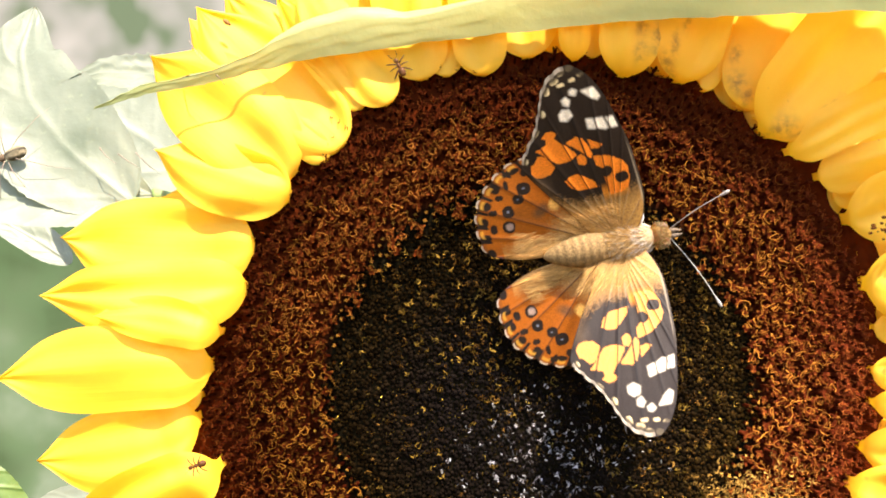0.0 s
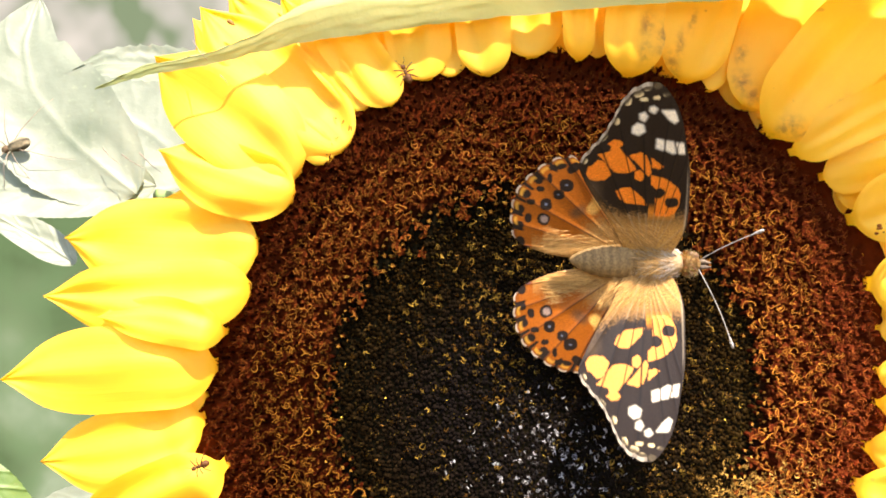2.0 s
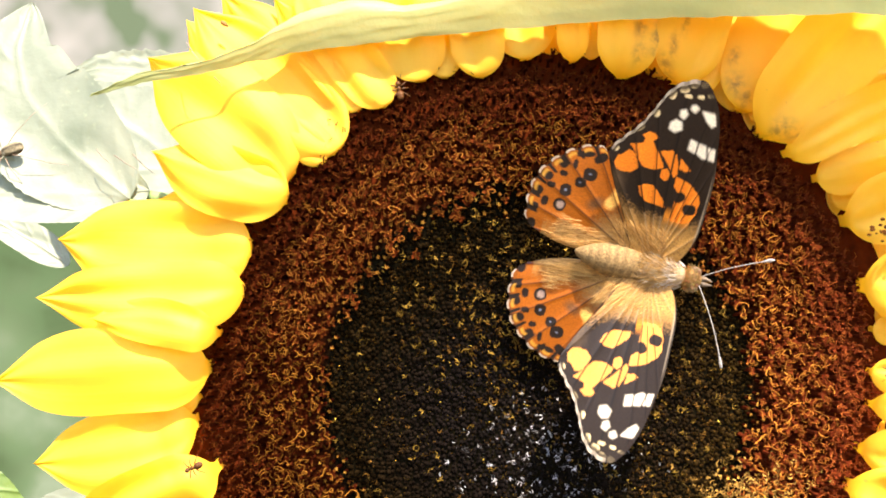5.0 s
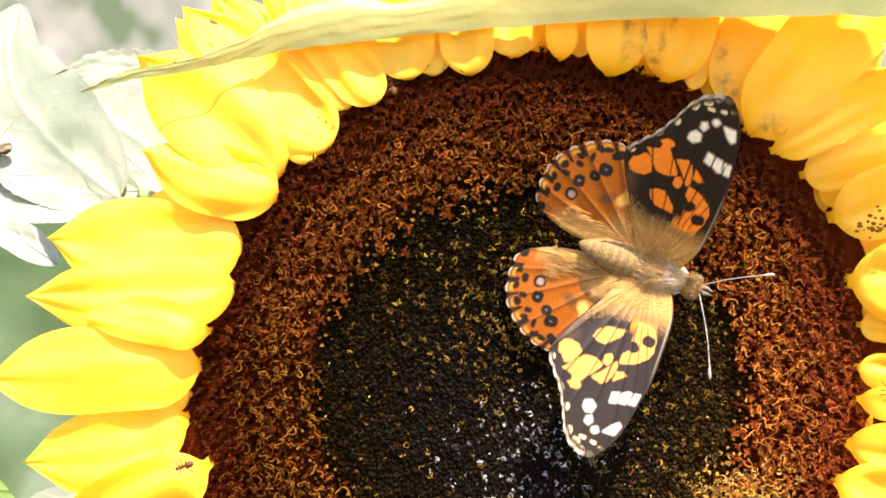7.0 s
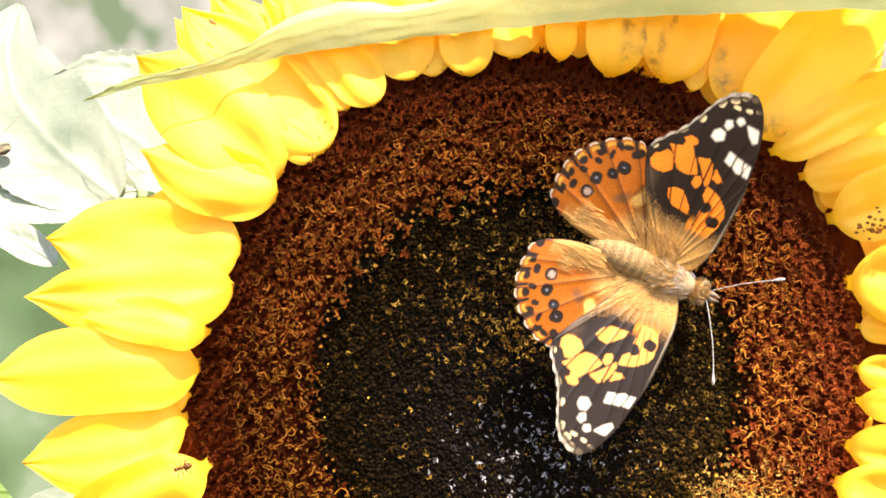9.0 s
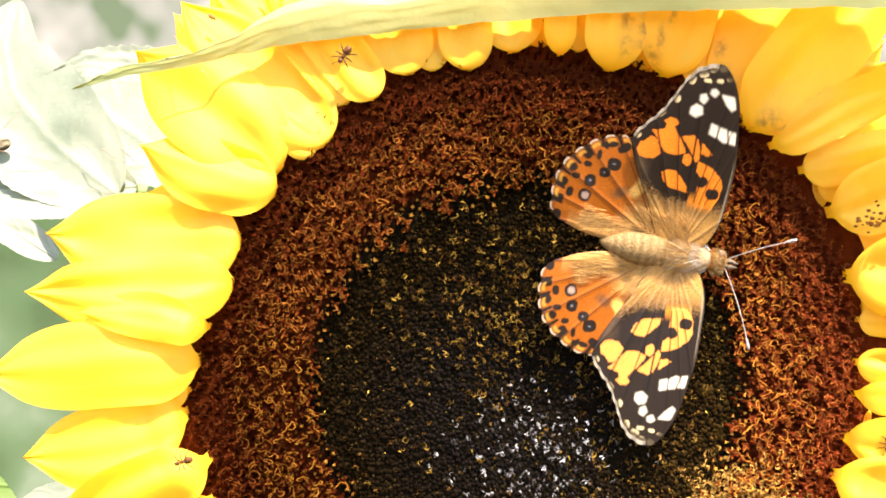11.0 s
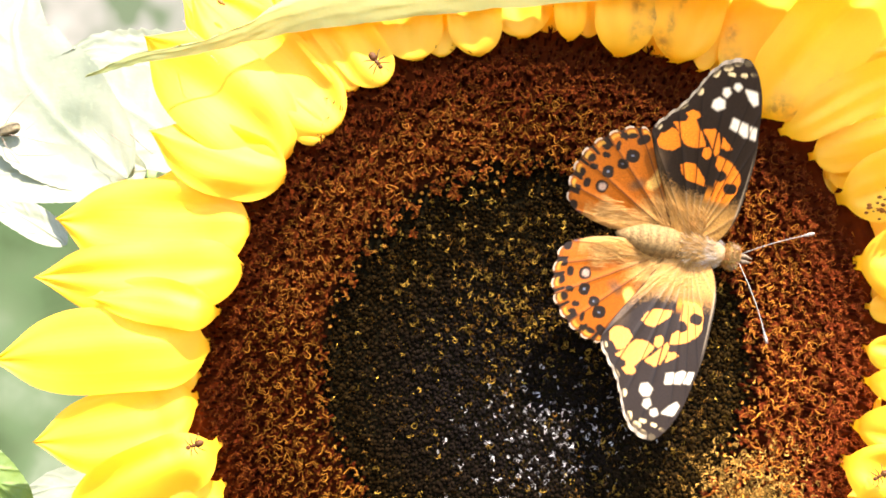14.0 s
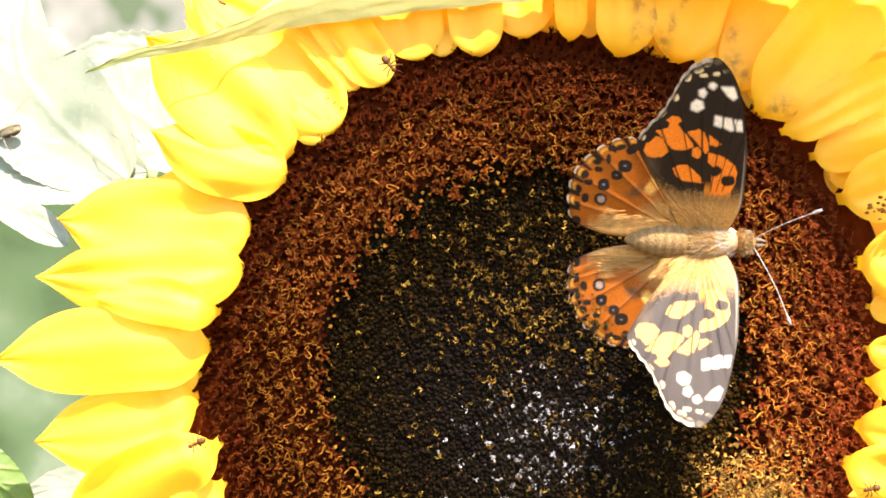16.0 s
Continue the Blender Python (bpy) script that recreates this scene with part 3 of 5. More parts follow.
                    v.append((du + along * math.cos(a) - (aside + e) * math.sin(a), dw + along * math.sin(a) + (aside + e) * math.cos(a), high + rnd.uniform(0, 0.35) + 0.05 * e))
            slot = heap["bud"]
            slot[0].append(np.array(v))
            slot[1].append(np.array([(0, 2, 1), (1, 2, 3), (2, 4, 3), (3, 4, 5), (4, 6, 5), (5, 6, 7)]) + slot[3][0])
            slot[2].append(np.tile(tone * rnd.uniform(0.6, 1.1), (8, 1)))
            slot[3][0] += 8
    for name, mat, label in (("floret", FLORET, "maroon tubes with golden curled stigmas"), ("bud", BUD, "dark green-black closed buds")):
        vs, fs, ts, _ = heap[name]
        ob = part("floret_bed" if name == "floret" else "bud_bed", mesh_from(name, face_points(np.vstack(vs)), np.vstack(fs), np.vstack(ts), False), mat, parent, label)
        tagged(ob, kind="stuff")


def leaf_blade(name, spine, half, parent, material, teeth=26, sag=0.2, label="", rise=0.0, vein=1.0, cut=0.045):
    """A leaf from a spine (mm points in the flower's face space) with toothed edges, quilted relief and raised veins."""
    p = np.array(spine, float)
    rows, side = 90, 22
    t = np.linspace(0, len(p) - 1, rows)
    line = np.stack([np.interp(t, np.arange(len(p)), p[:, k]) for k in range(3)], 1)
    for _ in range(14):
        line[1:-1] = (line[:-2] + 2 * line[1:-1] + line[2:]) / 4
    tan = np.gradient(line, axis=0)
    tan /= np.linalg.norm(tan, axis=1)[:, None]
    up = np.array((0.0, rise, 1.0))
    across = np.cross(up, tan)
    across /= np.linalg.norm(across, axis=1)[:, None]
    nrm = np.cross(tan, across)
    v = []
    for i in range(rows):
        s = i / (rows - 1)
        w = half * (math.sin(math.pi * min(1, s ** 0.75)) ** 0.7) * (1 - 0.25 * s)
        w *= 1 + cut * abs(((s * teeth) % 1) - 0.3)
        for j in range(-side, side + 1):
            q = j / side
            ribs = abs(((s * 6 - abs(q) * 1.3) % 1) - 0.5) * 2
            z = vein * (0.7 * ribs ** 8 * min(1, 3 * abs(q)) + 0.8 * math.exp(-(q * 16) ** 2)) + sag * w * q * q
            z += 0.35 * noise.noise(Vector((s * 6, q * 2.5, half)))
            v.append(line[i] + across[i] * (q * w) + nrm[i] * z)
    return part(name, mesh_from(name, face_points(v), grid_faces(rows, 2 * side + 1)), material, parent, label)


def overhanging_leaf(parent):
    """The leaf that hangs before the upper rim: its lower edge runs across and comes forward to the east, its blade rises steeply and shades the rim."""
    rear = [(-71.3, 45.4, 8.5), (-63.2, 47.9, 8.0), (-53.8, 49.6, 7.0), (-46.4, 51.7, 5.8), (-40.1, 53.4, 5.2), (-31.0, 54.9, 5.0), (-21.7, 56.1, 5.2),
            (-5.5, 58.0, 6.0), (8.8, 59.1, 8.0), (20.8, 59.4, 10.5), (33.1, 59.3, 14), (45.0, 59.1, 17.5), (53.8, 58.6, 21), (70.4, 57.4, 26), (84.0, 56.0, 29)]
    front = [(-70.8, 45.8, 8.7), (-63.0, 49.4, 8.4), (-53.7, 51.2, 7.8), (-46.1, 54.5, 7.0), (-40.3, 57.6, 6.6), (-30.6, 60.2, 6.4), (-21.0, 60.0, 6.4),
             (-5.6, 63.9, 7.4), (8.4, 66.7, 10.0), (20.3, 71.4, 13), (33, 74, 17), (46, 77, 20.5), (55, 79, 24), (74, 82, 29), (90, 80, 32)]
    rows, cols, lip_rows = 170, 26, 9
    t = np.linspace(0, len(rear) - 1, rows)
    back = np.stack([np.interp(t, np.arange(len(rear)), [p[n] for p in rear]) for n in range(3)], 1)
    fore = np.stack([np.interp(t, np.arange(len(front)), [p[n] for p in front]) for n in range(3)], 1)
    for _ in range(7):
        for line in (back, fore):
            line[1:-1] = (line[:-2] + 2 * line[1:-1] + line[2:]) / 4
    v = []
    for i in range(rows):
        s = i / (rows - 1)
        span = min(14.0, np.linalg.norm(fore[i] - back[i]))
        for j in range(cols):
            q = j / (cols - 1)
            p = back[i] * (1 - q) + fore[i] * q
            belly = 0.10 * span * math.sin(q * math.pi)
            rib = 0.30 * abs(((s * 17 + q * 0.8) % 1) - 0.5) * min(1, 4 * q) + 0.35 * noise.noise(Vector((s * 26, q * 4, 1)))
            tooth = 0.22 * noise.noise(Vector((s * 90, 0, 5))) * (1 - q) ** 3 + 0.5 * max(0.0, noise.noise(Vector((s * 45, 0, 9)))) * q ** 6
            v.append((p[0], p[1] + belly * 0.4 + rib + tooth, p[2] + belly * 0.5))
        curl_up = min(1.0, max(0.0, 9.0 * (s - 0.2))) * (1.0 - min(1, max(0, (s - 0.36) * 7)) * 0.75)
        blade = min(1.0, max(0.0, (s - 0.54) * 7))
        for j in range(1, lip_rows + 1):
            q = j / lip_rows
            v.append((fore[i][0] + 0.4 * q, fore[i][1] + curl_up * (2.4 * math.sin(q * 1.7)) + 20 * blade * q + 0.3 * noise.noise(Vector((s * 40, q, 8))), fore[i][2] - (1 - blade) * (curl_up * 2.2 * q * q + 0.3 * q) + 3.0 * blade * q))
    cols += lip_rows
    return part("overhanging_leaf", mesh_from("overhanging_leaf", face_points(v), grid_faces(rows, cols)), LEAF_TOP, parent, "pale yellow-green leaf hanging before the upper rim")


def build_sunflower():
    flower = empty("sunflower", Matrix.Translation(FACE))
    tagged(flower, "large yellow sunflower head with a dark brown seed disc", "sunflower")
    rec = receptacle(flower)
    build_petals(flower)
    pts = [(0, -14 * MM, 0), (0, 0.035, -0.02), (0, 0.07, -0.10), (0, 0.08, -0.4), (0.01, 0.08, -FACE.z)]
    pts = [np.array([p[0], p[1], p[2]]) for p in pts]
    pts[0] = np.array([0, 0.015, 0.0])
    fine = np.stack([np.interp(np.linspace(0, 4, 30), range(5), [p[k] for p in pts]) for k in range(3)], 1)
    v, f = tube(fine, np.linspace(0.016, 0.014, 30), 14)
    part("stem", mesh_from("stem", v, f), STEM, flower, "thick green hairy stem")
    leaf = overhanging_leaf(flower)
    pale = "pale grey-green hairy leaf behind the petals"
    # stalks of the leaves behind, from the stem to each leaf's base
    for u, v_, w in ((-70.5, 31.3, -12), (-67.5, 32.9, -14), (-56.0, 54.5, -22), (-83.0, 36.9, -105), (-90.5, -44.0, -120)):
        line = face_points([(u, v_, w), (0.75 * u, v_ - 4, 0.7 * w - 20), (0.4 * u, v_ - 16, 0.3 * w - 48), (0, v_ - 45, -78)])
        fine = np.stack([np.interp(np.linspace(0, 3, 16), range(4), line[:, k]) for k in range(3)], 1)
        v, f = tube(fine, np.linspace(0.0012, 0.003, 16), 8)
        part("leaf_stalk", mesh_from("leaf_stalk", v, f), STEM, flower, "thin green leaf stalk")
    back = [
        leaf_blade("leaf", [(-70.5, 31.3, -12), (-82.5, 40.6, -14), (-90.6, 50.0, -17), (-93.3, 58.9, -20), (-91.7, 68.3, -24)], 12.5, flower, LEAF_BACK, 40, 0.12, pale, 0.35, 0.22),
        leaf_blade("leaf", [(-67.5, 32.9, -14), (-80.2, 32.7, -12), (-94.1, 32.2, -11), (-108.0, 31.2, -13)], 7.4, flower, LEAF_BACK, 30, 0.15, pale, 0.5, 0.3),
        leaf_blade("leaf", [(-56.0, 54.5, -22), (-69.4, 55.4, -22), (-78.8, 55.8, -22), (-88.0, 53.2, -24)], 4.2, flower, LEAF_BACK, 13, 0.2, "pale toothed leaf behind the petals", 0.5, 0.12, 0.2),
        leaf_blade("leaf", [(-75.7, 36.5, -105), (-89.9, 50.0, -105), (-101.3, 57.2, -105), (-114.0, 60.7, -105)], 17, flower, LEAF_BACK, 20, 0.1, pale, 0.4, 0.3),
        leaf_blade("leaf", [(-90.9, -44.2, -120), (-106.0, -44.2, -120), (-119.1, -45.4, -120), (-129.7, -48.8, -120)], 6.8, flower, LEAF_BACK, 14, 0.2, "pale sunlit leaf below the petals", 0.6, 0.3),
        leaf_blade("leaf", [(-115.0, 19.5, -120), (-124.0, 25.5, -120), (-134.0, 31.0, -120), (-143.0, 35.0, -120)], 5.2, flower, LEAF_BACK, 14, 0.2, "pale sunlit leaf behind the petals", 0.6, 0.3),
        leaf_blade("leaf", [(-104.0, -13.5, -8), (-95.2, -17.5, -8), (-89.7, -23.1, -9), (-86.8, -31.2, -12)], 4.6, flower, LEAF_GREEN, 18, -0.3, "bright green leaf with a hairy edge below the petals", 0.2, 0.6),
    ]
    return flower, rec, leaf, back


# ---- butterfly ----
FORE_EDGE = [(4.1, 0.8), (5.8, 3.7), (6.6, 7.1), (6.5, 12.2), (6.2, 16.4), (5.4, 20.5), (4.2, 25.3), (2.7, 28.5), (1.0, 30.5), (-0.4, 31.0),
             (-2.9, 30.1), (-4.6, 28.1), (-5.8, 25.2), (-7.1, 22.5), (-8.8, 20.2), (-10.3, 17.9), (-10.2, 16.1), (-8.1, 11.9), (-5.1, 7.0), (-3.0, 2.6), (-2.4, 0.6)]
HIND_EDGE = [(0.2, 2.8), (-2.4, 7.7), (-5.8, 12.9), (-9.4, 16.7), (-11.1, 17.6), (-14.2, 16.7), (-17.1, 14.6), (-19.2, 12.0), (-20.1, 8.9),
             (-20.1, 5.6), (-19.4, 3.6), (-17.2, 2.3), (-13.6, 1.1), (-9.2, 0.6), (-4.1, 0.4)]
# x, y, half lengths, turn
PATCH_ROOT = [[(-4.8, 12.9), (-4.0, 11.5), (-2.8, 10.7), (0.3, 10.4), (-0.2, 11.4), (-1.3, 12.5), (-2.6, 13.6), (-3.9, 13.5)],
              [(1.6, 8.4), (3.3, 8.3), (4.8, 9.0), (5.1, 10.7), (5.2, 12.3), (4.6, 13.8), (2.8, 15.2), (1.0, 15.7), (0.4, 15.7), (0.4, 14.2), (1.6, 13.2), (1.3, 11.8)]]
PATCH_BAND = [[(-9.4, 15.7), (-8.7, 14.8), (-7.9, 14.5), (-6.4, 14.7), (-5.5, 15.8), (-5.9, 17.0), (-6.8, 18.0), (-7.7, 18.2), (-8.4, 17.3), (-9.1, 16.9)],
              [(-7.8, 19.2), (-6.5, 17.7), (-5.1, 16.2), (-4.3, 15.9), (-3.0, 16.0), (-1.8, 16.6), (-2.2, 17.5), (-3.4, 19.0), (-4.8, 20.6), (-5.8, 20.5), (-6.0, 19.7)],
              [(-6.4, 20.9), (-5.6, 20.3), (-4.6, 20.3), (-3.9, 21.0), (-4.5, 21.6), (-5.6, 21.6)],
              [(-3.1, 19.1), (-1.9, 17.8), (-0.9, 16.7), (0.1, 15.4), (0.5, 15.9), (0.3, 17.3), (-0.5, 19.2), (-1.4, 19.7)],
              [(-2.0, 15.1), (-1.1, 14.6), (-0.6, 15.1), (-0.6, 15.9), (-1.3, 16.7), (-2.0, 16.3)],
              [(0.5, 17.0), (1.4, 16.8), (2.3, 17.2), (1.4, 17.9), (0.2, 18.7)]]
PATCH_WHITE = [[(0.9, 20.4), (1.7, 20.1), (1.95, 20.15), (1.75, 21.6), (0.9, 21.8)], [(2.4, 20.0), (3.3, 19.5), (3.75, 19.6), (3.2, 21.3), (2.2, 21.5)],
               [(4.35, 19.5), (5.1, 19.4), (4.9, 21.0), (3.85, 21.1)], [(-2.8, 22.9), (-1.9, 22.5), (-1.1, 23.1), (-1.4, 24.1), (-2.2, 24.3), (-2.8, 23.8)],
               [(-1.8, 25.1), (-1.2, 24.8), (-0.9, 25.5), (-1.3, 26.1), (-1.9, 25.8)], [(-0.5, 26.4), (0.1, 26.1), (0.5, 26.7), (0.0, 27.1), (-0.5, 26.9)],
               [(1.3, 26.4), (2.1, 25.4), (3.2, 24.5), (3.7, 24.9), (3.2, 26.4), (2.1, 26.4)]]
FORE_BLACK = [(3.9, 11.0, 1.05, 0.9, 5), (1.9, 12.6, 0.9, 0.85, 41)]
FORE_CREAM = [(-1.5, 28.2, 0.6, 0.3, 1), (0.3, 28.5, 0.5, 0.3, 1), (1.7, 29.0, 0.5, 0.25, 1), (-3.8, 27.9, 0.7, 0.5, 89), (-2.4, 29.1, 0.7, 0.6, 32),
              (-1.1, 30.1, 0.7, 0.5, 22), (0.3, 30.4, 0.6, 0.5, 3), (-5.3, 24.6, 0.6, 0.5, 89), (-7.0, 21.9, 0.7, 0.4, 50), (-9.6, 17.9, 0.5, 0.4, 60)]
HIND_EYES = [(-11.5, 12.9, 1.1, 1.0, 175), (-12.7, 11.4, 0.9, 0.8, 175), (-14.7, 9.8, 1.0, 0.9, 97), (-15.1, 7.3, 1.0, 1.0, 155)]
HIND_SPOTS = [(-14.0, 14.1, 0.75, 0.4, 91), (-15.5, 12.3, 0.65, 0.45, 178), (-17.0, 10.2, 0.65, 0.55, 175), (-17.5, 7.5, 0.8, 0.55, 91), (-12.8, 15.9, 1.5, 0.5, 10),
              (-16.0, 13.9, 0.95, 0.65, 140), (-18.0, 11.6, 1.0, 0.7, 160), (-18.9, 9.0, 0.85, 0.75, 176), (-19.1, 6.3, 0.85, 0.7, 178), (-18.8, 3.5, 0.9, 0.7, 91),
              (-10.4, 15.7, 1.1, 0.7, 40)]


def smooth_outline(points, centre, count, wave, waves):
    """Radii about a centre at even turns, from a closed spline with a scalloped outer margin."""
    p = np.array(points, float)
    n = len(p)
    dense = []
    for i in range(n - 1):
        a, b, c, d = p[max(0, i - 1)], p[i], p[i + 1], p[min(n - 1, i + 2)]
        for k in range(24):
            t = k / 24
            dense.append(0.5 * (2 * b + (c - a) * t + (2 * a - 5 * b + 4 * c - d) * t * t + (3 * b - a - 3 * c + d) * t ** 3))
    dense.append(p[-1])
    q = np.array(dense) - centre
    ang = np.unwrap(np.arctan2(q[:, 1], q[:, 0]))
    rad = np.hypot(q[:, 0], q[:, 1])
    step = np.concatenate([[0], np.cumsum(np.hypot(*np.diff(q, axis=0).T))])
    first, last = waves
    s0, s1 = step[first * 24], step[last * 24]
    inside = np.clip((step - s0) / (s1 - s0), 0, 1)
    rad = rad + wave * (np.abs(np.sin(inside * math.pi * 8)) - 0.6) * ((step > s0) & (step < s1))
    grid = np.linspace(0, 1, count)
    along = step / step[-1]
    return np.interp(grid, along, ang), np.interp(grid, along, rad), np.interp(grid, along, inside)


def blotches(x, y, shapes, soft=0.12):
    """How far each point lies inside any of the ellipses, 0 to 1, with feathered edges."""
    best = np.zeros_like(x)
    for cx, cy, a, b, turn in shapes:
        c, s = math.cos(radians(turn)), math.sin(radians(turn))
        u, v = (x - cx) * c + (y - cy) * s, -(x - cx) * s + (y - cy) * c
        d = (np.abs(u / a) ** 2.5 + np.abs(v / b) ** 2.5) ** 0.4
        best = np.maximum(best, np.clip((1 - d) * min(a, b) / soft + 0.5, 0, 1))
    return best


def patches(x, y, shapes, soft=0.10, shrink=0.96):
    """How far each point lies inside any of the outlined patches, 0 to 1, with feathered edges."""
    best = np.zeros_like(x)
    for shape in shapes:
        p = np.array(shape)
        p = p.mean(axis=0) + shrink * (p - p.mean(axis=0))
        q = np.roll(p, -1, axis=0)
        inside = np.zeros(len(x), bool)
        gap = np.full(len(x), 1e9)
        for (ax, ay), (bx, by) in zip(p, q):
            cross = ((ay > y) != (by > y)) & (x < (bx - ax) * (y - ay) / ((by - ay) or 1e-9) + ax)
            inside ^= cross
            k = np.clip(((x - ax) * (bx - ax) + (y - ay) * (by - ay)) / ((bx - ax) ** 2 + (by - ay) ** 2), 0, 1)
            gap = np.minimum(gap, np.hypot(x - ax - k * (bx - ax), y - ay - k * (by - ay)))
        best = np.maximum(best, np.clip(np.where(inside, gap, -gap) / soft + 0.8, 0, 1))
    return best


def ripple(x, y, scale, seed):
    out = np.empty(len(x))
    for i in range(len(x)):
        out[i] = noise.noise(Vector((x[i] * scale, y[i] * scale, seed)))
    return out


def blend(t, c, f):
    f = np.clip(f, 0, 1)[:, None]
    return t * (1 - f) + np.array(c) * f


BLACK_SCALE = (0.014, 0.008, 0.0045)
VEIN_SCALE = (0.005, 0.003, 0.002)
ORANGE_SCALE = (0.74, 0.25, 0.016)
TAN_SCALE = (0.42, 0.225, 0.055)
WHITE_SCALE = (0.72, 0.66, 0.50)


def wing_tone(x, y, hind, rim, vein, warm):
    wx, wy = x + 0.10 * ripple(x, y, 0.9, 2.0) + 0.10 * ripple(x, y, 3.6, 5.0), y + 0.10 * ripple(x, y, 0.9, 7.0) + 0.10 * ripple(x, y, 3.6, 9.0)
    hairs = ripple(x * 0.7 + y * 2.2, y * 0.4 - x * 1.4, 1.6, 4.0)
    t = np.tile(np.array(BLACK_SCALE), (len(x), 1))
    if not hind:
        reach = 8.6 + 0.5 * np.maximum(0, -x - 3.5) + 1.2 * hairs
        t = blend(t, TAN_SCALE, (reach + 1.0 - y) / 3.5)
        t = blend(t, (0.20, 0.10, 0.035), np.clip(hairs * 1.5, 0, 0.7) * (y < reach))
        t = blend(t, ORANGE_SCALE, 0.75 * np.clip(1 - np.abs(y - 9.2) / 1.6, 0, 1) * (x > 0.5) * (x < 4.6))
        t = blend(t, warm, np.maximum(patches(wx, wy, PATCH_ROOT), patches(wx, wy, PATCH_BAND)))
        t = blend(t, BLACK_SCALE, blotches(wx, wy, FORE_BLACK))
        t = blend(t, VEIN_SCALE, 0.95 * vein * (y > 9))
        t = blend(t, (0.34, 0.25, 0.14), 0.35 * vein * (y < 9))
        t = blend(t, WHITE_SCALE, patches(0.5 * (wx + x), 0.5 * (wy + y), PATCH_WHITE, 0.38, 1.02))
        t = blend(t, VEIN_SCALE, 0.8 * vein * (y > 19) * (y < 22.5))
        t = blend(t, (0.62, 0.50, 0.26), blotches(wx, wy, FORE_CREAM))
        t = blend(t, (0.40, 0.33, 0.22), np.clip((x - (6.0 - 0.0035 * (y - 8) ** 2)) * 2.2, 0, 0.75) * (y < 24))
        t = blend(t, (0.14, 0.09, 0.045), 0.4 * np.clip((-x - 6.2) / 2, 0, 1) * np.clip((15.5 - y) / 2, 0, 1))
    else:
        # the orange is darkened here to stand for shade on the hindwings
        t = np.tile(np.array(ORANGE_SCALE) * np.array((0.42, 0.335, 0.2)), (len(x), 1))
        t = blend(t, (0.10, 0.05, 0.02), 0.8 * blotches(wx, wy, [(-9.6, 8.6, 1.3, 0.8, 30)], 0.8))
        # grazing sunlight painted on as a pale yellow patch
        t = blend(t, (0.80, 0.46, 0.11), 0.85 * blotches(wx, wy, [(-7.2, 9.3, 1.2, 0.9, 60), (-6.8, 11.2, 1.5, 0.5, 70)], 0.5))
        inner = np.maximum(0, 4.8 - y + 1.4 * hairs) / 3.0
        root = np.maximum(0, 9.5 - np.hypot(x + 1.5, y - 0.8) + 1.6 * hairs) / 3.0
        t = blend(t, (0.46, 0.25, 0.07), np.clip(np.maximum(inner * (x > -17), root), 0, 0.95))
        t = blend(t, (0.16, 0.085, 0.03), np.clip(hairs * 1.3, 0, 0.6) * np.clip(np.maximum(inner, root), 0, 1))
        t = blend(t, (0.06, 0.02, 0.008), 0.75 * vein)
        t = blend(t, BLACK_SCALE, blotches(wx, wy, HIND_EYES + HIND_SPOTS))
        t = blend(t, (0.13, 0.15, 0.20), blotches(wx, wy, [(-11.5, 12.9, 0.22, 0.15, 0), (-12.7, 11.4, 0.14, 0.12, 0), (-14.7, 9.8, 0.2, 0.2, 0)], 0.12))
        t = blend(t, (0.34, 0.24, 0.18), blotches(wx, wy, [(-15.0, 7.3, 0.6, 0.55, 0)], 0.3))
        t = blend(t, (0.04, 0.05, 0.09), blotches(wx, wy, [(-18.0, 1.9, 0.9, 0.45, 60)], 0.3))
    t = blend(t, BLACK_SCALE, 0.9 * np.clip((rim - 0.945) / 0.02, 0, 1) * (0.35 if hind else 1))
    dust = 1 + 0.28 * ripple(x * 0.5 + y * 0.1, y * 0.5, 9.0, 3.0) + 0.22 * ripple(x, y, 14.0, 6.0)
    return t * dust[:, None]


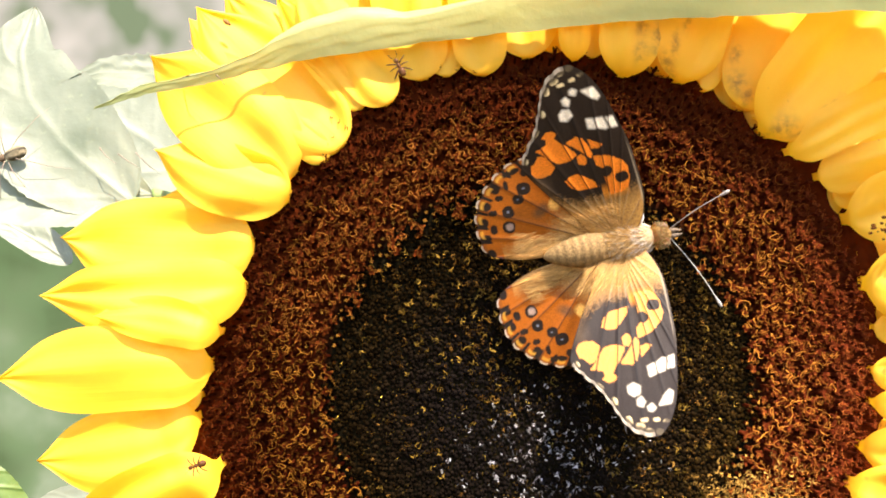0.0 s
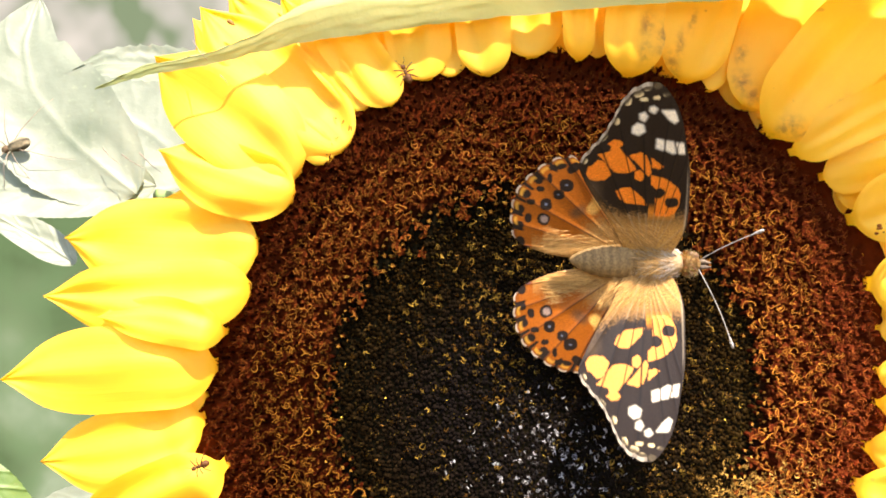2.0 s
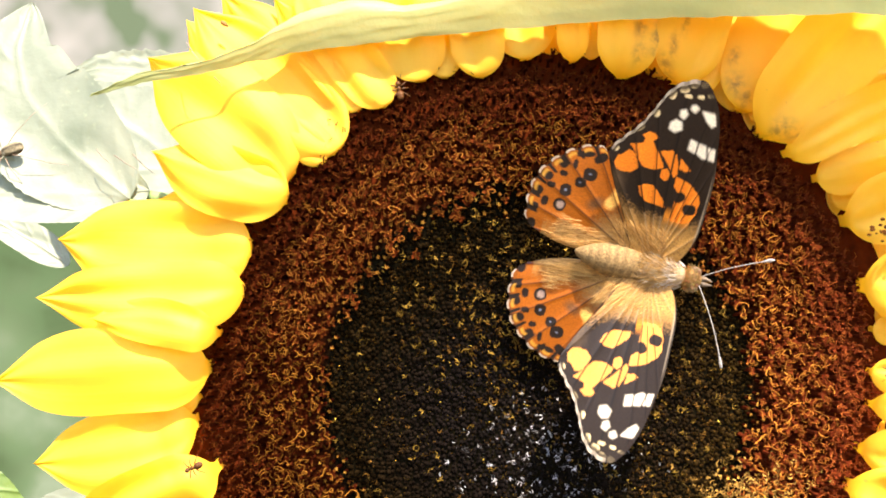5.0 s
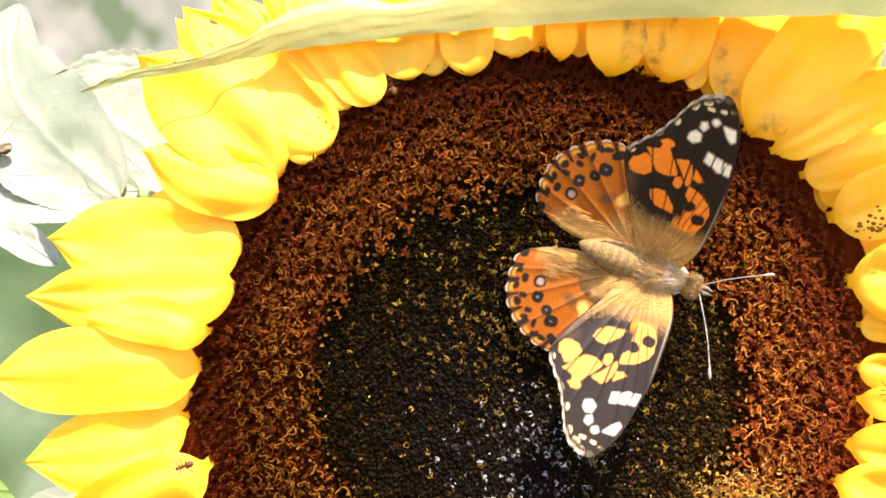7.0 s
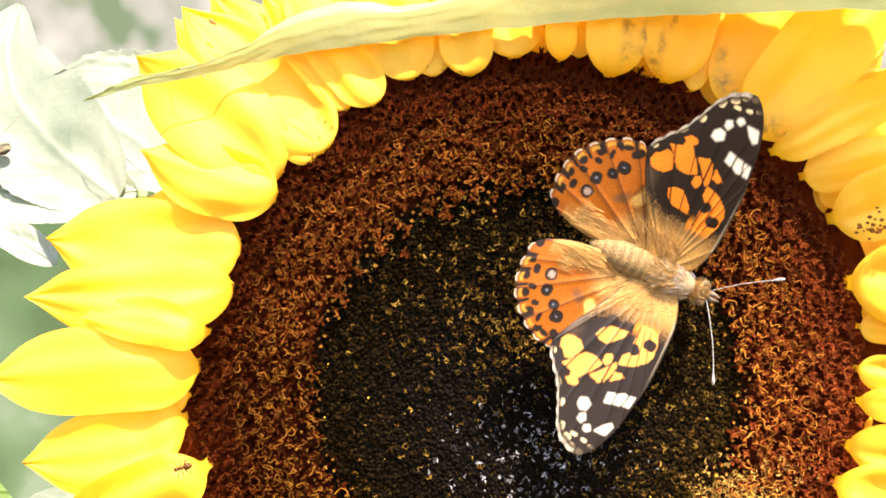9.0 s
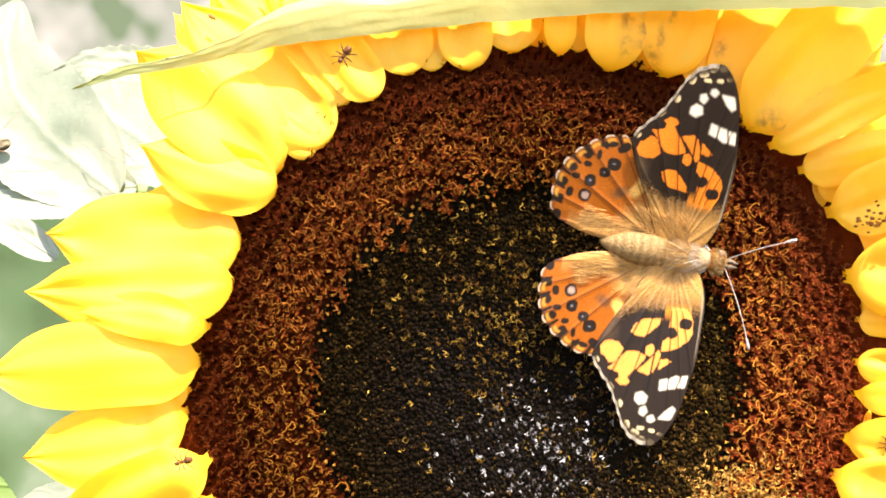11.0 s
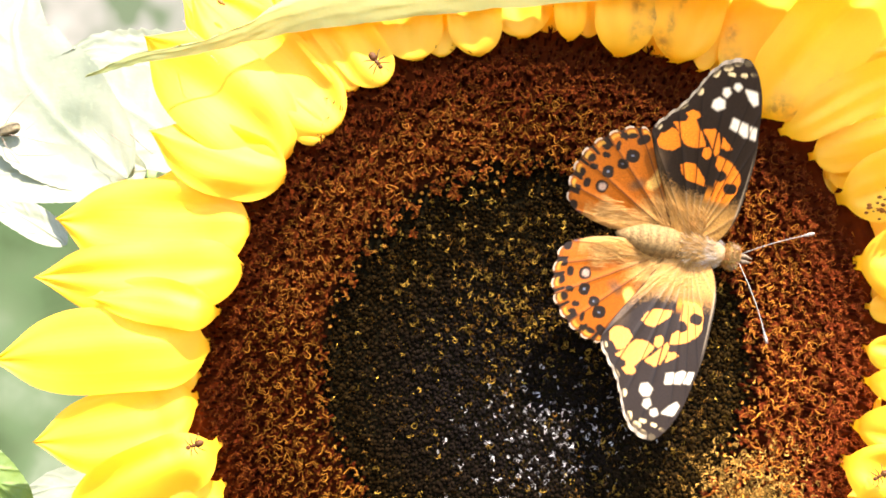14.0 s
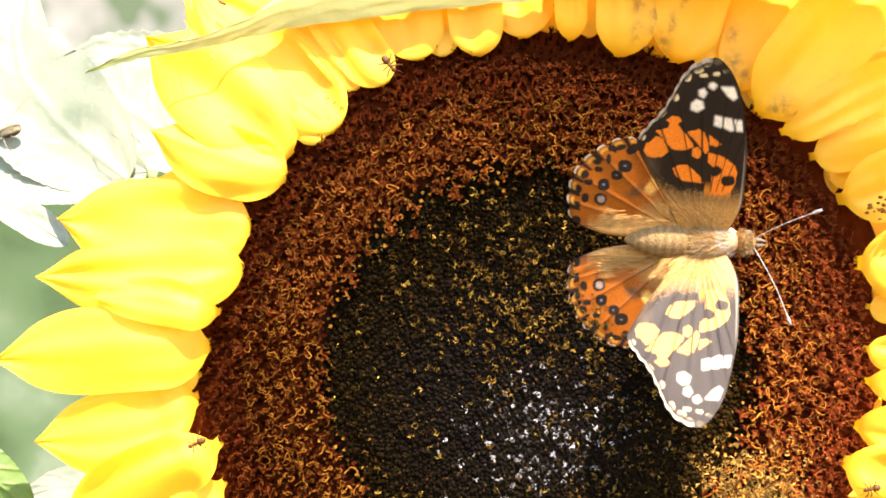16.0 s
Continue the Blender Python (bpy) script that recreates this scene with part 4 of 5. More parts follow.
def wing_mesh(name, points, centre, side, hind, nr=165, na=310):
    """A wing sheet in the wing's own millimetres: x forward, y outward; side -1 mirrors it."""
    ang, rad, scallop = smooth_outline(points, np.array(centre), na, 0.5 if hind else 0.25, (3, 10) if hind else (9, 15))
    q = np.linspace(0.02, 1, nr) ** 0.8
    x = centre[0] + np.outer(q, rad * np.cos(ang)).ravel()
    y = centre[1] + np.outer(q, rad * np.sin(ang)).ravel()
    rim = np.repeat(q, na)
    which = np.tile(np.linspace(0, 1, na), nr)
    fan = np.array([0.10, 0.19, 0.27, 0.345, 0.42, 0.50, 0.58, 0.66, 0.74, 0.83] if not hind else [0.12, 0.26, 0.36, 0.455, 0.55, 0.64, 0.73, 0.82])
    near = np.min(np.abs(which[:, None] - fan[None, :]), axis=1)
    arc = np.repeat(q, na) * 40
    vein = np.clip(1.4 - near * arc / 0.10, 0, 1) * (rim > 0.12)
    # right forewing patches painted paler and yellower for the stronger sun on them
    tone = wing_tone(x, y, hind, rim, vein, (0.71, 0.19, 0.012) if side > 0 else (0.74, 0.29, 0.055))
    # pale fringe, broken by dark vein ends
    tile = np.tile(scallop, nr)
    fringe = (rim > (0.984 if hind else 0.978)) * (tile > 0.001) * (tile < 0.999)
    gap = np.abs(np.sin(tile * math.pi * 8)) > 0.68
    tone = blend(tone, (0.42, 0.37, 0.28), 0.8 * fringe * (gap if hind else 0.55 + 0.45 * gap))
    tone = blend(tone, BLACK_SCALE, 0.7 * fringe * ~gap * hind)
    if hind:
        # yellow crescents before the fringe, parted by black vein ends
        crescent = np.clip(1 - np.abs(rim - 0.955) / 0.022, 0, 1) * (tile > 0.02) * (tile < 0.9)
        tone = blend(tone, (0.60, 0.30, 0.035), 0.85 * crescent * gap)
        tone = blend(tone, BLACK_SCALE, np.clip((rim - 0.90) / 0.02, 0, 1) * ~gap * (tile > 0.001) * (tile < 0.95) * (np.abs(np.sin(tile * math.pi * 8)) < 0.32))
    broad = np.clip(1 - near * arc / 0.45, 0, 1)
    z = 0.16 * broad * (rim > 0.1) * (1 - 0.6 * rim) + 1.1 * np.sin(rim * 1.9) * 0.5 - 0.35 * rim ** 2
    z += 0.035 * np.sin(which * 60) * rim
    v = np.stack([x, y * side, z], 1)
    f = grid_faces(nr, na)
    if side < 0:
        f = f[:, ::-1]
    if ang[-1] > ang[0]:
        f = f[:, ::-1] * 1
    return mesh_from(name, v * MM, f[:, ::-1], tone)


def under_mesh(points, centre, side, hind):
    na, nr = 90, 26
    ang, rad, _ = smooth_outline(points, np.array(centre), na, 0.5 if hind else 0.25, (3, 10) if hind else (9, 15))
    q = np.linspace(0.02, 0.985, nr) ** 0.8
    x = centre[0] + np.outer(q, rad * np.cos(ang)).ravel()
    y = centre[1] + np.outer(q, rad * np.sin(ang)).ravel()
    rim = np.repeat(q, na)
    z = 0.55 * np.sin(rim * 1.9) - 0.35 * rim ** 2 - 0.14
    return mesh_from("underside", np.stack([x, y * side, z], 1) * MM, grid_faces(nr, na))


def strand(rnd, root, way, length, droop, width, tone):
    """One hair as a thin tapering sliver."""
    a = np.array(root)
    d = np.array(way, float)
    d /= np.linalg.norm(d) + 1e-9
    sidew = np.cross(d, np.array([rnd.uniform(-1, 1), rnd.uniform(-1, 1), rnd.uniform(0.2, 1)]))
    sidew /= np.linalg.norm(sidew) + 1e-9
    mid = a + d * length * 0.55 + np.array([0, 0, droop * 0.3])
    end = a + d * length + np.array([0, 0, droop])
    v = np.array([a - sidew * width, a + sidew * width, mid + sidew * width * 0.8, mid - sidew * width * 0.8, end])
    return v, [(0, 1, 2), (0, 2, 3), (3, 2, 4)], tone


def fur_tone(rnd, k=1.0):
    f = rnd.uniform(0.55, 1.35) * k
    return (0.46 * f, 0.27 * f, 0.085 * f)


def build_butterfly():
    fly = empty("butterfly")
    tagged(fly, "orange, black and white butterfly with spread wings on the disc", "butterfly")
    rnd = random.Random(5)
    v, f = blob(2.2, 0, 0.2, 5.0, 2.5, 2.5, 22, 16, 0.05)
    part("thorax", mesh_from("thorax", v * MM, f, np.tile((0.30, 0.22, 0.12), (len(v), 1))), ABDOMEN, fly, "tan furry thorax")
    # abdomen with rings
    v, f = [], []
    nu, nv = 22, 60
    for i in range(nv + 1):
        s = i / nv
        x = -0.6 - 10.6 * s
        r = 2.75 * math.sin(math.pi * (0.30 + 0.70 * s)) ** 0.62 if s < 1 else 0.05
        r = max(r, 0.05) * (1 + 0.022 * math.sin(s * 2 * math.pi * 8))
        for k in range(nu):
            g = 2 * math.pi * k / nu
            v.append((x, r * math.cos(g), 0.1 + 0.55 * math.sin(s * 2.2) + r * 0.95 * math.sin(g)))
    for i in range(nv):
        for k in range(nu):
            q, r = i * nu + k, i * nu + (k + 1) % nu
            f.append((q, r, r + nu, q + nu))
    v = np.array(v)
    ring = 0.85 + 0.12 * np.sin((v[:, 0] + 0.6) / 10.6 * 2 * math.pi * 8)
    tone = np.stack([0.23 * ring, 0.148 * ring, 0.06 * ring], 1)
    below = np.clip((-0.2 - v[:, 2]) / 1.2, 0, 1)[:, None]
    tone = tone * (1 - below) + np.array((0.55, 0.48, 0.38)) * below
    part("abdomen", mesh_from("abdomen", v * MM, np.array(f)[:, ::-1], tone), ABDOMEN, fly, "ringed golden-brown abdomen")
    v, f = blob(7.9, 0, 0.3, 1.7, 1.75, 1.6, 18, 12)
    head = part("head", mesh_from("head", v * MM, f, np.tile((0.20, 0.12, 0.04), (len(v), 1))), ABDOMEN, fly, "small furry head")
    for side in (1, -1):
        v, f = blob(8.3, side * 1.25, 0.4, 0.95, 0.75, 0.95, 14, 10)
        part("eye", mesh_from("eye", v * MM, f), EYE, head, "brown compound eye")
        v, f = tube([(9.0, side * 0.35, 0.1), (10.0, side * 0.45, 0.4), (11.2, side * 0.3, 0.9)], [0.35, 0.42, 0.08], 8)
        part("palp", mesh_from("palp", v * MM, f, np.tile((0.13, 0.10, 0.07), (len(v), 1))), ABDOMEN, head, "tan pointed palp")
    # fur of the body
    pieces = []
    for i in range(5200):
        u = rnd.random()
        g = rnd.uniform(-0.2, math.pi + 0.2)
        if u < 0.62:
            x = rnd.uniform(-2.8, 6.8)
            k = math.sqrt(max(0.02, 1 - ((x - 2.2) / 5.0) ** 2))
            root = (x, 2.45 * k * math.cos(g), 0.2 + 2.45 * k * math.sin(g))
            way = (-1.6 + rnd.uniform(-0.5, 0.5), 1.0 * math.cos(g) + rnd.uniform(-0.4, 0.4), 0.7 * math.sin(g) + rnd.uniform(-0.2, 0.3))
            pieces.append(strand(rnd, root, way, rnd.uniform(0.8, 2.0), -0.1, 0.028, fur_tone(rnd, 0.85) if rnd.random() < (0.82 if x < 3.6 else 0.45) else (0.36, 0.31, 0.22) if x < 3.6 else (0.46, 0.42, 0.36)))
        elif u < 0.80:
            x = rnd.uniform(6.3, 9.0)
            k = math.sqrt(max(0.05, 1 - ((x - 7.9) / 1.7) ** 2))
            root = (x, 1.7 * k * math.cos(g), 0.3 + 1.55 * k * math.sin(g))
            way = (rnd.uniform(-0.9, 0.6), math.cos(g), math.sin(g) + 0.2)
            pieces.append(strand(rnd, root, way, rnd.uniform(0.4, 0.9), 0, 0.03, tuple(rnd.uniform(0.5, 1.2) * c for c in ((0.42, 0.19, 0.045) if x < 7.3 else (0.34, 0.22, 0.09)))))
        else:
            x = rnd.uniform(-4.2, -1.0)
            root = (x, 2.1 * math.cos(g), 0.3 + 1.9 * math.sin(g))
            way = (-2.0, 0.8 * math.cos(g), 0.45 * math.sin(g))
            pieces.append(strand(rnd, root, way, rnd.uniform(0.5, 1.2), -0.1, 0.022, fur_tone(rnd)))
    for i in range(1800):
        g = rnd.uniform(math.pi, 2 * math.pi)
        x = rnd.uniform(-3.5, 6.8)
        k = math.sqrt(max(0.02, 1 - ((x - 2.2) / 6.0) ** 2))
        f = rnd.uniform(0.6, 1.1)
        way = (-1.4 + rnd.uniform(-0.5, 0.5), 1.0 * math.cos(g), 0.9 * math.sin(g) + rnd.uniform(-0.3, 0.1))
        pieces.append(strand(rnd, (x, 2.45 * k * math.cos(g), 0.2 + 2.4 * k * math.sin(g)), way, rnd.uniform(0.8, 1.9), -0.1, 0.035, (0.80 * f, 0.73 * f, 0.62 * f)))
    v, f, t = join(pieces)
    tagged(part("fur", mesh_from("fur", v * MM, f, t, False), FUR, fly, "golden tan fur on the body"), kind="stuff")
    wings = []
    for side in (1, -1):
        for hind in (0, 1):
            name = "hindwing" if hind else "forewing"
            edge, mid = (HIND_EDGE, (-1.5, 0.9)) if hind else (FORE_EDGE, (1.0, 0.6))
            wing = part(name, wing_mesh(name, edge, mid, side, hind), WING, fly, "orange hindwing with a row of black eyespots" if hind else "black forewing with orange patches and white tip spots")
            part("underside", under_mesh(edge, mid, side, hind), UNDER, wing, "pale mottled underside of the wing")
            pieces = []
            for i in range(1500 if hind else 700):
                if hind:
                    s = rnd.random() ** 0.8
                    x, y = -1.5 - 12.5 * s, 0.9 + 1.3 * s * s + rnd.uniform(0.0, 4.6) * (0.5 + s * 0.5) * rnd.random() ** 0.7
                    way = (-1, rnd.uniform(-0.22, 0.10), rnd.uniform(0.0, 0.16))
                    size = rnd.uniform(1.5, 3.6) * (1 - 0.3 * s)
                else:
                    y = rnd.uniform(0.8, 6.5)
                    x = rnd.uniform(-3.0 - y * 0.6, 2.5)
                    way = (-1.0, rnd.uniform(0.5, 1.4), rnd.uniform(0.0, 0.2))
                    size = rnd.uniform(0.8, 2.0)
                z = 0.5 * math.sin(min(1, math.hypot(x, y) / 20) * 1.9) + 0.1
                tn = fur_tone(rnd, 1.1 if not (hind and y < 2.6) else 1.45)
                vv, ff, tt = strand(rnd, (x, y * side, z), (way[0], way[1] * side, way[2]), size, 0.1, 0.026, tn)
                pieces.append((vv, ff, tt))
            v, f, t = join(pieces)
            tagged(part("wing_hair", mesh_from("wing_hair", v * MM, f, t, False), FUR, wing, "long tan hairs over the wing root"), kind="stuff")
            wings.append(wing)
    feelers = []
    for side, size, rise in ((1, 12.6, 40), (-1, 13.4, 13)):
        pts = [(size * s, 0.35 * math.sin(s * 3.1), 0.5 * math.sin(s * 2.6)) for s in np.linspace(0, 1, 26)]
        rad = [0.08 if s < 0.86 else 0.08 + 0.2 * math.sin((s - 0.86) / 0.14 * 2.6) for s in np.linspace(0, 1, 26)]
        v, f = tube(pts, rad, 8)
        v = v @ np.array(Matrix.Rotation(radians(-rise), 3, "Y")).T
        feelers.append(part("antenna", mesh_from("antenna", v * MM, f), ANTENNA, fly, "pale banded antenna with a clubbed tip"))
    for side in (1, -1):
        for x0, x1, spread in ((4.6, 6.4, 5.0), (2.6, 1.2, 5.8), (0.6, -3.4, 5.0)):
            pts = [(x0, side * 1.0, -1.6), ((x0 + x1) / 2 + 0.4, side * spread * 0.62, -1.0), (x1, side * spread * 0.85, -3.4), (x1 + 0.3, side * spread, -5.0)]
            v, f = tube(np.stack([np.interp(np.linspace(0, 3, 12), range(4), [p[k] for p in pts]) for k in range(3)], 1), np.linspace(0.2, 0.1, 12), 6)
            part("leg", mesh_from("leg", v * MM, f), ANTENNA, fly, "thin pale leg")
    return fly, wings, feelers


# ---- small insects ----
def build_ant(label, size=1.0):
    """An ant: gaster, thorax, head, six legs, two feelers; 4 mm long, along x, standing on z = 0."""
    ant = empty("ant")
    tagged(ant, label, "ant", "ants on the flower")
    def seg(name, *a):
        v, f = blob(*a)
        part(name, mesh_from(name, v * size * MM, f), ANT, ant)
    seg("gaster", -1.15, 0, 0.8, 0.95, 0.72, 0.62)
    seg("thorax", 0.1, 0, 0.8, 0.75, 0.34, 0.36)
    seg("head", 1.2, 0, 0.85, 0.5, 0.48, 0.4)
    for s in (1, -1):
        for x0, x1 in ((0.5, 1.3), (0.1, 0.1), (-0.3, -1.4)):
            v, f = tube([(x0, s * 0.2, 0.7), ((x0 + x1) / 2, s * 0.9, 1.15), (x1, s * 1.6, 0.45), (x1 * 1.15, s * 1.9, 0.0)], [0.15, 0.14, 0.11, 0.08], 5)
            part("leg", mesh_from("leg", v * size * MM, f), ANT, ant)
        v, f = tube([(1.65, s * 0.2, 1.0), (2.2, s * 0.7, 1.4), (2.9, s * 0.8, 1.1)], [0.06, 0.06, 0.05], 5)
        part("feeler", mesh_from("feeler", v * size * MM, f), ANT, ant)
    return ant


def build_leaf_spider():
    """A long-legged grey spider: oval body, small head, eight thin bent legs."""
    spider = empty("spider")
    tagged(spider, "grey-green long-legged spider on a pale leaf", "spider")
    v, f = blob(0, 0, 1.2, 2.1, 1.2, 1.0, 16, 12, -0.15)
    stripe = 0.6 + 0.5 * np.sin(v[:, 1] * 5.0)
    part("abdomen", mesh_from("abdomen", v * MM, f, np.stack([0.24 * stripe, 0.21 * stripe, 0.13 * stripe], 1)), ABDOMEN, spider, "striped oval abdomen")
    v, f = blob(2.4, 0, 1.1, 0.8, 0.7, 0.6, 12, 8)
    part("head", mesh_from("head", v * MM, f, np.tile((0.10, 0.07, 0.04), (len(v), 1))), ABDOMEN, spider)
    for s in (1, -1):
        for a, size in ((25, 11.0), (62, 9.0), (105, 9.0), (150, 11.5)):
            c, d = math.cos(radians(a)), s * math.sin(radians(a))
            v, f = tube([(1.8 + 0.5 * c, 0.5 * d, 1.1), (1.8 + 0.35 * size * c, 0.35 * size * d, 2.6), (1.8 + 0.75 * size * c, 0.8 * size * d, 1.2), (1.8 + size * c, size * d, 0.0)], [0.08, 0.07, 0.055, 0.03], 5)
            part("leg", mesh_from("leg", v * MM, f), STALK, spider, "thin brown leg")
    return spider


def build_petal_bug():
    bug = empty("beetle")
    tagged(bug, "tiny brown oval beetle on a yellow petal", "beetle")
    v, f = blob(0, 0, 0.25, 0.68, 0.4, 0.3, 14, 10)
    part("wing_case", mesh_from("wing_case", v * MM, f), BEETLE, bug, "brown rounded back")
    v, f = blob(0.68, 0, 0.2, 0.2, 0.22, 0.18, 10, 8)
    part("head", mesh_from("head", v * MM, f), ANT, bug)
    return bug


def pollen_crumbs(parent):
    """A spill of brown crumbs on one petal's base."""
    rnd = random.Random(3)
    pieces = []
    for i in range(34):
        u, v_, r = rnd.gauss(54.3, 1.5), rnd.gauss(26.8, 0.9), rnd.uniform(0.12, 0.32)
        v, f = blob(u, v_, 9.0, r * 1.4, r, r * 0.7, 7, 5)
        pieces.append((face_points(v), f, (0.10, 0.038, 0.008)))
    v, f, t = join(pieces)
    tagged(part("pollen", mesh_from("pollen", v, f, t, False), FLORET, parent, "brown pollen crumbs spilt on a petal"), kind="stuff")


def bristles(parent):
    """A few stiff dark hairs that stand off the leaves."""
    for line in (
        [(-56.7, 56.7, 6.0), (-55.2, 54.6, 8.0), (-54.0, 53.3, 8.0)],
        [(-50.5, 49.8, 15.5), (-49.9, 49.2, 15.2), (-49.4, 48.4, 14.5)],
        [(-72.0, 39.7, -8.0), (-69.6, 38.2, -6.0), (-67.6, 37.1, -6.0)],
        [(-75.7, 40.9, -10.0), (-74.3, 39.4, -9.0), (-72.5, 38.0, -9.0)],
        [(-68.9, 39.9, -8.0), (-66.3, 37.6, -6.0), (-64.3, 36.2, -5.0)],
    ):
        pts = np.stack([np.interp(np.linspace(0, 2, 9), range(3), [p[k] for p in line]) for k in range(3)], 1)
        v, f = tube(pts, np.linspace(0.11, 0.03, 9), 6)
        part("bristle", mesh_from("bristle", face_points(v), f), STALK, parent, "thin dark bristle")


def on_face(u, v, w, turn, lean=0.0):
    """A pose on the flower's face: its z out of the face, turned about it."""
    return Matrix.Translation(FACE + Vector((u, -w, v)) * MM) @ pose(0, 0, 0, 90, 0, 0) @ pose(0, 0, 0, 0, 0, turn) @ pose(0, 0, 0, 0, lean, 0)


ground()
backdrop()
sunflower, disc, top_leaf, back_leaves = build_sunflower()
butterfly, (left_forewing, left_hindwing, right_forewing, right_hindwing), (left_antenna, right_antenna) = build_butterfly()
ant_low = build_ant("small dark brown ant on a yellow petal", 0.78)
ant_rim = build_ant("small brown ant at the upper rim of the disc", 0.85)
ant_east = build_ant("small ant with shiny body among the petals", 0.75)
spider = build_leaf_spider()
beetle = build_petal_bug()
beetle.matrix_world = on_face(-51.2, 60.2, 3.2, -35)
pollen_crumbs(sunflower)
bristles(sunflower)
build_florets(disc)


def motions():
    walk(butterfly, [
        (0, pose(0.02680, -0.00755, 1.50075, 90.1, -10.4, 0.2)),
        (0.5, pose(0.02850, -0.00780, 1.50044, 91.2, -5.7, -0.1)),
        (0.9, pose(0.02998, -0.00779, 1.50059, 91.9, -3.0, -1.9)),
        (1, pose(0.03301, -0.01063, 1.49670, 147.2, -4.1, -5.6)),
        (1.1, pose(0.03094, -0.00747, 1.49707, 114.2, -8.0, -3.5)),
        (1.5, pose(0.03077, -0.00792, 1.49790, 99.1, 0.0, -1.2)),
        (2, pose(0.03041, -0.00788, 1.49804, 95.0, 2.1, 0.2)),
        (2.5, pose(0.03039, -0.00824, 1.49772, 93.3, 5.3, 2.9)),
        (3, pose(0.03099, -0.00820, 1.49819, 93.0, 5.0, 2.9)),
        (3.5, pose(0.03197, -0.00819, 1.49825, 93.4, 7.8, 0.5)),
        (4, pose(0.03164, -0.00846, 1.49821, 93.1, 8.0, 4.2)),
        (6.5, pose(0.03318, -0.00849, 1.49641, 93.1, 21.1, -3.4)),
        (7, pose(0.03382, -0.00917, 1.49683, 93.1, 21.2, -2.3)),
        (7.5, pose(0.03403, -0.00880, 1.49649, 93.0, 26.0, -1.9)),
        (8, pose(0.03534, -0.00828, 1.49651, 92.5, 23.3, -2.1)),
        (8.5, pose(0.03535, -0.00860, 1.49644, 91.9, 23.0, 0.8)),
        (9, pose(0.03507, -0.01026, 1.49656, 93.4, 24.1, 2.2)),
        (11.5, pose(0.03898, -0.00655, 1.49857, 97.1, 9.0, 0.9)),
        (12, pose(0.03941, -0.00713, 1.49740, 92.2, 11.3, -0.5)),
        (12.5, pose(0.03940, -0.00785, 1.49744, 92.6, 10.3, 0.8)),
        (13, pose(0.03897, -0.00768, 1.49742, 93.4, 11.4, 3.3)),
        (13.5, pose(0.03910, -0.00778, 1.49726, 93.3, 11.4, 3.6)),
        (14, pose(0.03881, -0.00734, 1.49727, 93.8, 11.9, 4.3)),
        (14.5, pose(0.03911, -0.00814, 1.49768, 93.6, 9.1, 5.2)),
        (15, pose(0.04011, -0.00732, 1.49907, 96.1, 4.9, 3.7)),
        (15.5, pose(0.03974, -0.00629, 1.49841, 93.2, 4.8, 0.3)),
        (16, pose(0.04063, -0.00711, 1.49806, 91.1, 1.7, -3.4)),
    ])
    walk(left_forewing, [
        (0, pose(0.00023, 0.00022, 0.00025, 27.1, -4.7, 6.4)),
        (0.5, pose(0.00020, 0.00026, 0.00016, 30.4, -4.2, 5.4)),
        (0.9, pose(0.00013, 0.00037, -0.00003, 38.1, -2.7, 3.6)),
        (1, pose(0.00092, 0.00053, 0.00036, 24.7, -15.7, 30.5)),
        (1.1, pose(0.00007, 0.00045, -0.00013, 43.0, -4.0, -0.6)),
        (1.5, pose(0.00016, 0.00042, -0.00008, 40.8, -4.8, 3.3)),
        (2, pose(0.00008, 0.00020, 0.00022, 28.1, -2.9, 1.5)),
        (2.5, pose(0.00005, 0.00015, 0.00031, 24.4, -2.3, 1.0)),
        (3, pose(0.00003, 0.00010, 0.00043, 19.9, -1.1, 0.7)),
        (3.5, pose(0.00007, 0.00013, 0.00036, 22.5, -1.5, 1.9)),
        (4, pose(0.00005, 0.00009, 0.00048, 17.9, -0.9, 1.4)),
        (6.5, pose(0.00001, 0.00019, 0.00022, 27.8, -1.4, -0.2)),
        (7, pose(-0.00002, 0.00019, 0.00023, 27.3, 0.1, -0.6)),
        (7.5, pose(-0.00005, 0.00019, 0.00023, 27.5, 0.0, -2.0)),
        (8, pose(-0.00002, 0.00009, 0.00046, 18.7, 0.9, -0.5)),
        (8.5, pose(-0.00011, 0.00007, 0.00051, 16.8, 2.0, -3.2)),
        (9, pose(-0.00005, 0.00008, 0.00048, 17.9, 2.2, -1.2)),
        (11.5, pose(-0.00002, 0.00005, 0.00060, 14.0, -1.5, -1.0)),
        (12, pose(0.00000, 0.00015, 0.00032, 24.1, -1.7, -0.6)),
        (12.5, pose(-0.00005, 0.00009, 0.00045, 19.2, -0.9, -2.1)),
        (13, pose(0.00000, 0.00010, 0.00043, 20.1, -2.6, -0.9)),
        (13.5, pose(-0.00006, 0.00007, 0.00052, 16.8, -1.2, -2.4)),
        (14, pose(-0.00003, 0.00008, 0.00048, 18.1, -1.9, -1.7)),
        (14.5, pose(-0.00004, 0.00005, 0.00057, 15.1, -2.0, -2.1)),
        (15, pose(-0.00001, 0.00005, 0.00060, 13.9, -1.7, -0.7)),
        (15.5, pose(0.00006, 0.00010, 0.00044, 19.9, -3.2, 0.9)),
        (16, pose(0.00001, 0.00021, 0.00018, 29.3, -0.8, -0.2)),
    ])
